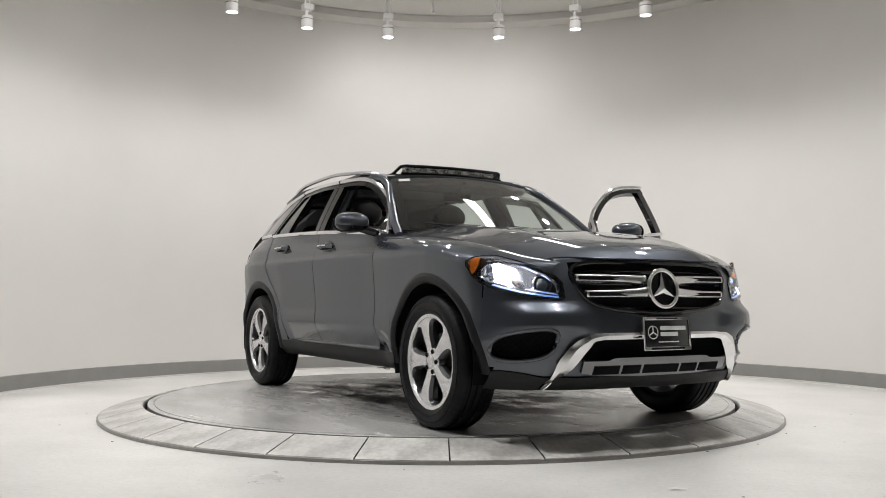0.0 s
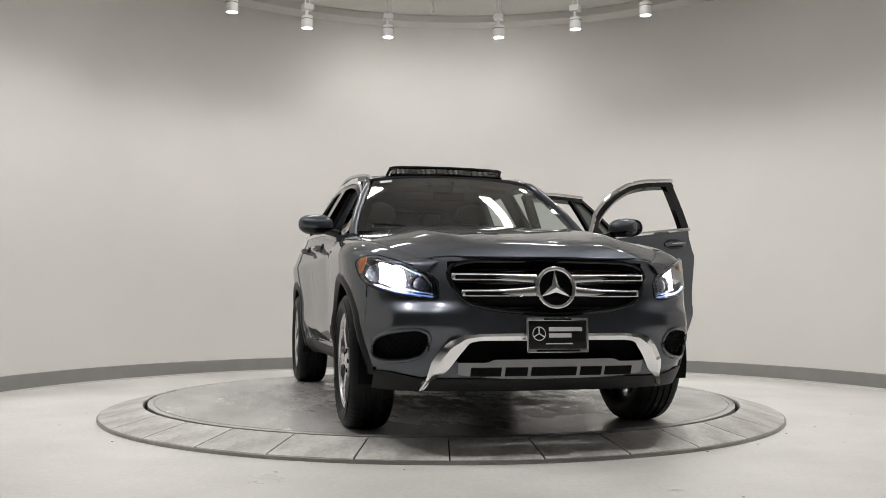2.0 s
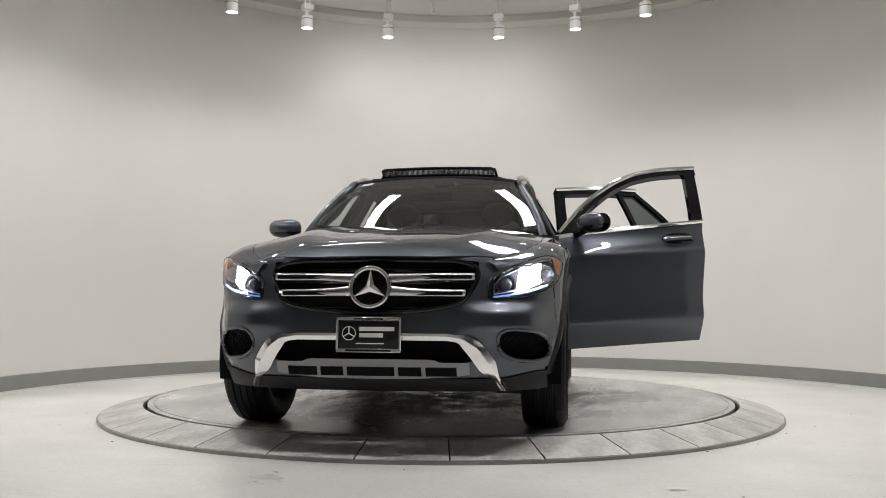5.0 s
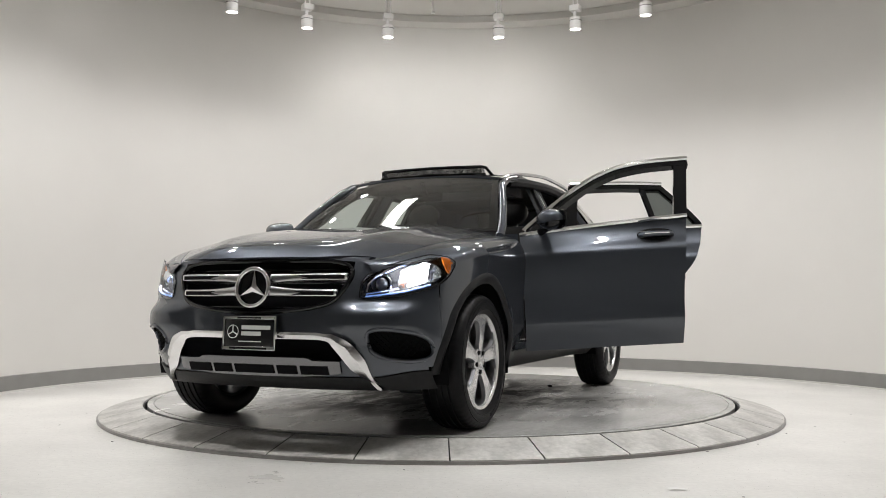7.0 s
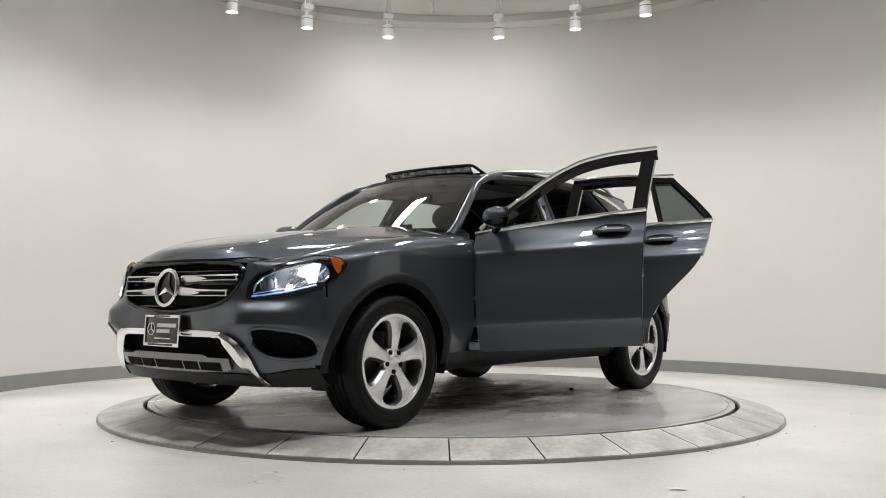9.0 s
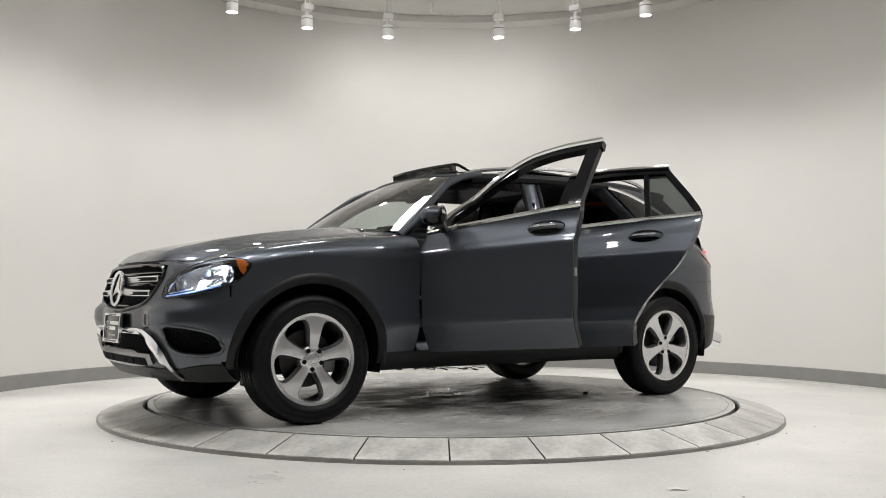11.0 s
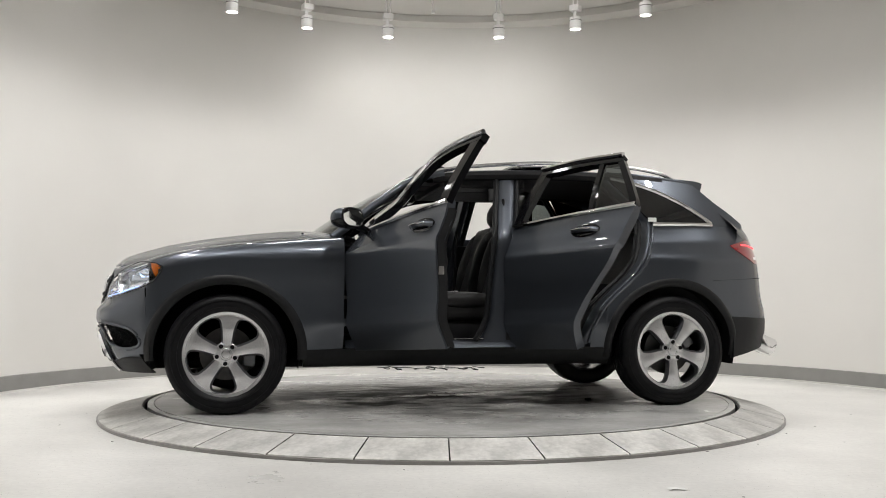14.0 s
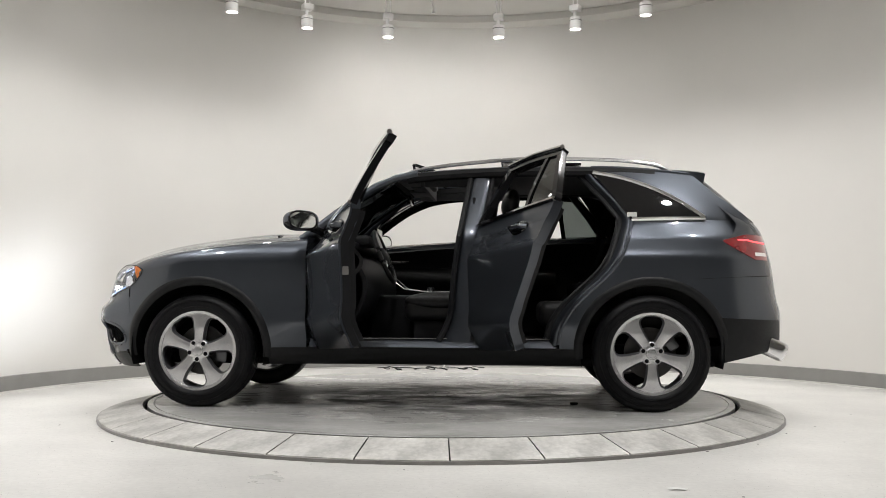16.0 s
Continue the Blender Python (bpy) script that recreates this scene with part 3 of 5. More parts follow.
for zc in (0.797, 0.718):
    for s in (1, -1):
        w = grille_w(zc) - 0.012

        def louvre(u, v, zc=zc, w=w, s=s):
            y = s * lerp(0.085, w, u)
            a = 2 * math.pi * v
            hz = 0.019 + 0.008 * (1 - u) ** 4
            return front(y, zc) + 0.006 + 0.012 * math.cos(a) + 0.012 * (1 - u) ** 3, y, zc - 0.012 * (1 - u) ** 3 * (1 if zc > 0.75 else -1) + hz * math.sin(a)
        part("louvre", patch(louvre, 16, 12), SATIN, car, "satin silver grille bar")
        part("louvre_slot", patch(lambda u, v, zc=zc, w=w, s=s: (front(s * lerp(0.14, w - 0.012, u), zc) + 0.0195, s * lerp(0.14, w - 0.012, u), zc + lerp(-0.0095, 0.0095, v)), 12, 2, 0.002), MATTBLACK, car)
for k in range(4):
    zc = 0.645 + 0.062 * k
    if abs(zc - 0.797) > 0.02 and abs(zc - 0.718) > 0.02:
        w = grille_w(zc) - 0.01
        part("grille_slat", tube([(front(y, zc) - 0.035, y, zc) for y in np.linspace(-w, w, 16)], 0.008, n=6), GLOSSBLACK, car)
EM = Matrix.Translation((2.238, 0, 0.745)) @ pose(0, 0, 0, 0, -8, 0)
emb = bmesh.new()
tube([EM @ Vector((0.012, 0.094 * math.cos(a), 0.094 * math.sin(a))) for a in np.linspace(0, 2 * math.pi, 49)[:-1]], 0.0115, closed=True, n=10, bm=emb)
badge = part("front_badge", emb, CHROME, car, "round chrome badge with three arms")
part("badge_disc", cone(0.09, 0.088, 0.014, EM @ pose(-0.004, 0, 0, 0, 90, 0), 40), GLOSSBLACK, badge)
for k in range(3):
    a = radians(90 + 120 * k)
    arm = bmesh.new()
    d, q = Vector((0, math.cos(a), math.sin(a))), Vector((0, -math.sin(a), math.cos(a)))
    tip = arm.verts.new(EM @ (d * 0.088 + Vector((0.01, 0, 0))))
    ridge = arm.verts.new(EM @ Vector((0.024, 0, 0)))
    l, r = arm.verts.new(EM @ (d * 0.01 + q * 0.019 + Vector((0.01, 0, 0)))), arm.verts.new(EM @ (d * 0.01 - q * 0.019 + Vector((0.01, 0, 0))))
    for f in ((ridge, l, tip), (tip, r, ridge), (l, r, tip), (l, ridge, r)):
        arm.faces.new(f)
    part("badge_arm", arm, CHROME, badge, smooth=0)
part("hood_badge", ball(0.02, 0.02, 0.007, pose(2.03, 0, 0.974, 0, 25, 0)), SATIN, car, "small round silver badge")

# chrome skid trim
skid_pts = [(-0.622, 0.262), (-0.585, 0.325), (-0.54, 0.395), (-0.495, 0.462), (-0.44, 0.502), (-0.36, 0.511), (0.36, 0.511), (0.44, 0.502), (0.495, 0.462), (0.54, 0.395), (0.585, 0.325), (0.622, 0.262)]
sy, sz, sw = [], [], []
for (ya, za), (yb, zb) in zip(skid_pts, skid_pts[1:]):
    for k in range(8):
        sy.append(lerp(ya, yb, k / 8)), sz.append(lerp(za, zb, k / 8))
sy.append(skid_pts[-1][0]), sz.append(skid_pts[-1][1])
for _ in range(3):
    sz[1:-1] = [(a + 2 * b + c) / 4 for a, b, c in zip(sz, sz[1:], sz[2:])]


def skid_fn(u, v):
    i = min(len(sy) - 1, int(round((1 - u) * (len(sy) - 1))))
    j0, j1 = max(0, i - 1), min(len(sy) - 1, i + 1)
    d = Vector((sy[j1] - sy[j0], sz[j1] - sz[j0])).normalized()
    t = abs(sy[i])
    w = 0.0165 + 0.0265 * step(0.4, 0.5, t) - 0.036 * step(0.545, 0.61, t)
    c = lerp(-w, w, v)
    return on_nose(sy[i] - d.y * c, sz[i] + d.x * c, 0.012 + 0.016 * (1 - abs(2 * v - 1.25) / 1.25))


part("skid_trim", patch(skid_fn, len(sy) - 1, 8, 0.02), CHROME, car, "chrome bumper trim", smooth=18)
nose_patch("skid_plate", -0.47, 0.47, lambda y: 0.318 + 0.018 * (abs(y) / 0.44) ** 3, lambda y: 0.408 - 0.014 * step(0.3, 0.34, abs(y)), 0.02, SKID, 0.02, nu=48, nv=6, label="satin silver skid plate")
for a, b in ((-0.41, -0.265), (-0.245, -0.135), (-0.115, 0.115), (0.135, 0.245), (0.265, 0.41)):
    nose_patch("skid_slot", a, b, 0.333, 0.372, 0.0235, MATTBLACK, 0.004, nu=6, nv=2)
for s in (1, -1):
    def fog_ring(m, off):
        pts = []
        for k in range(40):
            a = 2 * math.pi * k / 40
            c, q = math.cos(a), math.sin(a)
            t, w = math.copysign(abs(c) ** (2 / 2.6), c), math.copysign(abs(q) ** (2 / 2.6), q)
            pts.append(on_nose(s * (FOG_Y + t * (FOG_A + m)), FOG_Z + (w - FOG_S * t) * (FOG_B + m), off))
        return pts
    part("intake_rim", tube(fog_ring(0.005, -0.002), 0.011, closed=True), PAINT, car)
    bm = bmesh.new()
    pts = fog_ring(0.01, -0.03)
    c0 = bm.verts.new(sum(pts, Vector()) / 40)
    vs = [bm.verts.new(p) for p in pts]
    for k in range(40):
        bm.faces.new((c0, vs[k], vs[(k + 1) % 40]))
    part("intake_mesh", bm, MATTBLACK, car, smooth=0)
    for k in range(-4, 5):
        for d in (1, -1):
            p, q = [], []
            for t in np.linspace(-1, 1, 9):
                y, z = FOG_Y + k * 0.026 + t * 0.055, FOG_Z + d * t * 0.062
                if in_fog(y, z, -0.004):
                    p.append(on_nose(s * y, z, -0.02))
            if len(p) > 1:
                part("intake_bar", tube(p, 0.003, n=4), MATTBLACK, car)
    # headlamp: housing, projectors, amber side marker, strip and cover
    def lamp_at(u, v, off=0.0):
        u = max(0.0, u)
        y = lerp(0.56, 0.905, math.sin(min(1, u) * math.pi / 2))
        lo, hi = lamp_span(u)
        z = lerp(lo, hi, v)
        p = on_nose(min(y, 0.927), z, off)
        return Vector((p.x, p.y * s, p.z))
    HU0, HU1, HV0, HV1 = 0.32, 0.62, 0.18, 0.86
    def shell(u, v):
        return lamp_at(u, v, -0.04 - 0.02 * math.sin(max(0, min(1, v)) * 3.1416))
    us = [lerp(-0.02, HU0, i / 12) for i in range(13)] + [lerp(HU0, HU1, i / 14) for i in range(1, 15)] + [lerp(HU1, 1, i / 10) for i in range(1, 11)]
    lampob = part("headlamp", patch(shell, 0, 25, us=us, keep=lambda u, v: not (HU0 < u < HU1 and HV0 < v < HV1)), LAMP_INNER, car, "headlamp with a clear cover, lit white")
    part("lamp_cover", patch(lambda u, v: lamp_at(lerp(-0.03, 1.01, u), lerp(-0.03, 1.03, v), 0.004), 28, 12), LAMPGLASS, lampob)
    # low-beam cavity: a bright funnel, a shaded tunnel and the lit source at its end
    c = lamp_at(0.48, 0.53, -0.006)
    tx0, tx1, ty, tz = c.x - 0.2, c.x - 0.1, 0.076, 0.05
    loop = [(t, 0.0) for t in np.linspace(0, 1, 9)[:-1]] + [(1.0, t) for t in np.linspace(0, 1, 7)[:-1]] + [(t, 1.0) for t in np.linspace(1, 0, 9)[:-1]] + [(0.0, t) for t in np.linspace(1, 0, 7)]
    rows = []
    for a, b in loop:
        th = math.atan2(2 * b - 1, 2 * a - 1)
        q = Vector((tx1, c.y + s * ty * math.cos(th), c.z + tz * math.sin(th)))
        rows.append((Vector(shell(lerp(HU0, HU1, a), lerp(HV0, HV1, b))), q))
    part("reflector_panel", patch(lambda u, v: (lambda p: p[0].lerp(p[1], v ** 0.7))(rows[min(len(rows) - 1, int(round(u * (len(rows) - 1))))]), len(rows) - 1, 5, core=(c.x + 0.3, c.y, c.z)), REFLECTOR, lampob, "bright silver reflector")
    tm = Matrix.Translation((0, c.y, c.z)) @ pose(0, 0, 0, 0, 90, 0) @ Matrix.Diagonal((tz, ty, 1, 1))
    part("beam_shade", ring([(1.0, tx1), (1.0, tx0), (0.0, tx0)], 32), MATTBLACK, lampob).matrix_basis = tm
    part("beam_source", ring([(0.93, tx0 + 0.004), (0.0, tx0 + 0.004)], 32), BEAM, lampob, "intense white light source", smooth=0).matrix_basis = tm
    pc = lamp_at(0.17, 0.5, -0.03)
    mm = Matrix.Translation(pc) @ pose(0, 0, 0, 0, 90, s * 10)
    part("reflector_bowl", ring([(0.02, -0.035), (0.033, -0.02), (0.047, 0.008), (0.05, 0.01), (0.054, 0.004)], 28), REFLECTOR, lampob).matrix_basis = mm
    part("projector", ball(0.032, 0.032, 0.018, Matrix()), PROJECTOR, lampob, "clear projector lens").matrix_basis = mm
    part("daytime_strip", tube([lamp_at(u, 0.1, -0.004) for u in np.linspace(0.05, 0.6, 20)], 0.0055, n=6), DRLGLOW, lampob, "bluish glowing strip")
    part("hook_strip", tube([lamp_at(0.05, 0.3, -0.01), lamp_at(0.06, 0.6, -0.01), lamp_at(0.12, 0.8, -0.01), lamp_at(0.3, 0.9, -0.01), lamp_at(0.66, 0.93, -0.01)], 0.007, n=6), REFLECTOR, lampob)
    edge_uv = [(t, 0.0) for t in np.linspace(0, 1, 24)] + [(1.0, t) for t in np.linspace(0.2, 0.8, 3)] + [(t, 1.0) for t in np.linspace(1, 0, 24)] + [(0.0, t) for t in np.linspace(0.8, 0.2, 3)]
    part("lamp_gasket", tube([lamp_at(a, b, 0.003) for a, b in edge_uv], 0.003, closed=True, n=6), GLOSSBLACK, lampob)
    part("inner_bezel", tube([lamp_at(u, 0.24, -0.012) for u in np.linspace(0.05, 0.32, 10)], 0.006, n=6), SATIN, lampob)
    part("side_marker", patch(lambda u, v: lamp_at(lerp(0.70 + 0.14 * (1 - v), 0.998, u), lerp(0.03, 0.97, v), -0.004), 12, 6, 0.006), AMBER, lampob, "amber side marker")

# dealer plate with plain bars for its writing
plate = new("plate_holder")
plate.parent = car
plate.matrix_basis = pose(2.272, 0.0, 0.522, 0, -4, 0)
part("plate", block(-0.012, 0.004, -0.152, 0.152, -0.078, 0.078, 0.004), BLACKCARD, plate, "black dealer plate")
fr = bmesh.new()
for b in ((-0.156, 0.156, 0.066, 0.082), (-0.156, 0.156, -0.086, -0.066), (-0.158, -0.146, -0.08, 0.08), (0.146, 0.158, -0.08, 0.08)):
    block(-0.01, 0.009, *b, 0.003, 1, bm=fr)
part("plate_frame", fr, CHROME, plate)
em = bmesh.new()
tube([(0.006, -0.095 + 0.032 * math.cos(a), 0.005 + 0.032 * math.sin(a)) for a in np.linspace(0, 2 * math.pi, 25)[:-1]], 0.002, closed=True, n=5, bm=em)
for k in range(3):
    a = radians(90 + 120 * k)
    tube([(0.006, -0.095, 0.005), (0.006, -0.095 + 0.03 * math.cos(a), 0.005 + 0.03 * math.sin(a))], 0.003, n=5, bm=em)
part("plate_mark", em, PRINT, plate)
for y0, y1, z0, z1 in ((-0.045, 0.125, 0.016, 0.036), (-0.045, 0.07, -0.014, 0.006), (-0.06, 0.075, -0.046, -0.04)):
    part("text_bar", block(0.004, 0.006, y0, y1, z0, z1), PRINT, plate, smooth=0)
for y0, y1, z0, z1 in ((-0.07, 0.07, 0.069, 0.078), (-0.11, 0.11, -0.081, -0.071)):
    part("frame_bar", block(0.008, 0.0102, y0, y1, z0, z1), BLACKCARD, plate, smooth=0)


# ---- wheels ----
def wheel():
    w = new("wheel")
    R = TYRE_R
    prof = [(RIM_R - 0.005, -0.1), (RIM_R + 0.012, -0.113), (RIM_R + 0.045, -0.12), (R - 0.035, -0.117), (R - 0.012, -0.103), (R - 0.003, -0.085)]
    for g in (-0.055, -0.018, 0.018, 0.055):
        prof += [(R, g - 0.006), (R - 0.008, g - 0.0045), (R - 0.008, g + 0.0045), (R, g + 0.006)]
    prof += [(R - 0.003, 0.085), (R - 0.012, 0.103), (R - 0.035, 0.117), (RIM_R + 0.045, 0.12), (RIM_R + 0.03, 0.1205), (RIM_R + 0.012, 0.113), (RIM_R - 0.005, 0.1)]
    bm = ring(prof, 240, axis="y")
    for v in bm.verts:
        r = math.hypot(v.co.x, v.co.z)
        a = math.atan2(v.co.z, v.co.x) * 240 / (2 * math.pi) + (2 if v.co.y > 0 else 0)
        if r > R - 0.02 and abs(v.co.y) > 0.055 and round(a) % 4 == 0:
            k = (r - 0.002) / r
            v.co.x, v.co.z = v.co.x * k, v.co.z * k
    for r0, r1 in ((RIM_R + 0.024, RIM_R + 0.027), (R - 0.042, R - 0.038)):
        ring([(r0, 0.1185), (r0 + 0.0005, 0.122), (r1 - 0.0005, 0.122), (r1, 0.1185)], 96, axis="y", bm=bm)
    for a0, n in ((20, 9), (200, 9), (110, 5), (290, 5)):
        for k in range(n):
            join(bm, block(-0.005, 0.005, 0.117, 0.1215, RIM_R + 0.034, RIM_R + 0.052, m=pose(0, 0, 0, 0, a0 + 3.4 * k, 0)))
    part("tyre", bm, RUBBER, w, "black all-season tyre")
    part("rim", ring([(RIM_R, -0.1), (RIM_R - 0.02, -0.09), (RIM_R - 0.03, 0.02), (RIM_R - 0.022, 0.085), (RIM_R - 0.016, 0.098), (RIM_R - 0.002, 0.102), (RIM_R + 0.001, 0.098)], 72, axis="y"), ALLOY_DARK, w)
    part("rim_lip", ring([(RIM_R - 0.026, 0.088), (RIM_R - 0.02, 0.1005), (RIM_R - 0.004, 0.1035), (RIM_R + 0.001, 0.1)], 72, axis="y"), ALLOY, w, "bright machined rim lip")
    wid = curve((0.03, 0.036), (0.08, 0.026), (0.13, 0.03), (0.17, 0.037), (0.2, 0.046), (0.218, 0.06), (0.23, 0.086), (0.237, 0.125))
    dep = curve((0.03, 0.092), (0.08, 0.094), (0.16, 0.1), (0.235, 0.096))
    for k in range(5):
        bm, edge = bmesh.new(), bmesh.new()
        rows, back = [], []
        def at(x, y, r):
            return r * math.sin(x / r), y, r * math.cos(x / r)
        for i in range(25):
            r = lerp(0.03, 0.237, 1 - (1 - i / 24) ** 1.5)
            h, y = wid(r), dep(r)
            rows.append([bm.verts.new(at(x, y - 0.002 * (x / h) ** 2, r)) for x in (-h, -h * 0.5, 0, h * 0.5, h)])
            back.append([(edge.verts.new(at(s * h, y - 0.002, r)), edge.verts.new(at(s * (h + 0.012 * min(1, r / 0.1)), y - 0.02, r - 0.003)), edge.verts.new(at(s * (h + 0.006), y - 0.055, r - 0.002))) for s in (-1, 1)])
        for i in range(24):
            for j in range(4):
                bm.faces.new((rows[i][j], rows[i][j + 1], rows[i + 1][j + 1], rows[i + 1][j]))
            for s in (0, 1):
                for j in (0, 1):
                    edge.faces.new((back[i][s][j], back[i + 1][s][j], back[i + 1][s][j + 1], back[i][s][j + 1]))
        m = pose(0, 0, 0, 0, 72 * k, 0)
        sp = part("spoke", bm, ALLOY, w, "bright machined spoke")
        sp.matrix_basis = m
        part("spoke_side", edge, ALLOY_DARK, sp)
        part("lug_bolt", cone(0.0125, 0.0125, 0.006, pose(0.056 * math.sin(radians(72 * k + 36)), 0.0945, 0.056 * math.cos(radians(72 * k + 36)), 90), 14), MATTBLACK, w)
    part("hub", ring([(0.078, 0.05), (0.075, 0.085), (0.066, 0.0925), (0.038, 0.0935), (0.034, 0.099), (0.03, 0.1), (0.0, 0.1)], 40, axis="y"), ALLOY, w)
    part("hub_mark", ring([(0.026, 0.1003), (0.024, 0.1022), (0.022, 0.1003)], 32, axis="y"), CHROME, w)
    part("brake_disc", ring([(0.16, -0.02), (0.16, 0.0), (0.07, 0.004), (0.065, 0.03), (0.0, 0.03)], 48, axis="y"), DULL_STEEL, w, "grey steel brake disc")
    part("brake_caliper", block(-0.175, -0.1, -0.05, 0.035, -0.07, 0.07, 0.012), ALLOY_DARK, w)
    part("barrel_back", ring([(0.135, -0.06), (0.13, -0.085), (0.0, -0.085)], 40, axis="y"), MATTBLACK, w)
    w.parent = car
    return w


w0 = wheel()
for k, (x, s, a) in enumerate(((WB, 1, -4), (-WB, 1, 36), (WB, -1, 18), (-WB, -1, 36))):
    m = Matrix.Translation((x, s * 0.805, HUB_Z)) @ (pose(0, 0, 0, 0, 0, 0) if s > 0 else pose(0, 0, 0, 0, 0, 180)) @ pose(0, 0, 0, 0, a, 0)
    if k == 0:
        w0.matrix_basis = m
    else:
        copy_thing(w0, m)

# ---- arches, wells, sills ----
for s in (1, -1):
    for cx, base in ((WB, 0.30), (-WB, 0.30)):
        def lip(u, v, cx=cx):
            a = lerp(-0.12, math.pi + 0.12, u)
            g = lerp(0.012, -0.045, v)
            x, z = cx + (AX + g) * math.cos(a), AC + (AZ + g) * math.sin(a)
            return x, half(x, max(z, 0.32)) + 0.012 - 0.012 * (2 * v - 1) ** 2 - 0.02 * max(0, v - 0.7), z
        part("arch_trim", patch(lip, 48, 6, 0.02, side=s), CLAD, car, "black plastic wheel arch trim")
        part("wheel_well", patch(lambda u, v, cx=cx: (cx + 0.44 * math.cos(lerp(-0.25, math.pi + 0.25, u)), lerp(0.5, 0.9, v), AC + 0.425 * math.sin(lerp(-0.25, math.pi + 0.25, u))), 32, 2, side=s), MATTBLACK, car)
        part("well_wall", patch(lambda u, v, cx=cx: (cx + lerp(-0.45, 0.45, u), 0.5, lerp(0.25, 0.8, v)), 4, 2, side=s), MATTBLACK, car)
    part("side_sill", patch(lambda u, v: (lerp(-1.0, 0.98, u), half(lerp(-1.0, 0.98, u), lerp(0.285, 0.38, v)) + 0.004 - 0.05 * (1 - v) ** 3, lerp(0.27, 0.38, v)), 24, 8, 0.03, side=s), CLAD, car, "black plastic side sill")
    part("step", patch(lambda u, v: (lerp(-0.93, 0.72, u), lerp(0.862, 0.72, v), 0.385 + 0.05 * min(1, v * 4)), 20, 6, side=s), PAINT, car)
    part("scuff_plate", block(-0.26, 0.6, min(s * 0.83, s * 0.79), max(s * 0.83, s * 0.79), 0.437, 0.442), SATIN, car, "bright scuff plate")
    part("scuff_plate", block(-0.82, -0.42, min(s * 0.83, s * 0.79), max(s * 0.83, s * 0.79), 0.437, 0.442), SATIN, car, "bright scuff plate")
part("underbody", block(-1.85, 1.75, -0.76, 0.76, 0.268, 0.32, 0.02), MATTBLACK, car)
part("front_undertray", block(1.6, 2.02, -0.5, 0.5, 0.25, 0.32, 0.02), MATTBLACK, car)
part("tow_flap", block(1.62, 1.72, 0.55, 0.75, 0.2, 0.25, 0.01), CLAD, car)

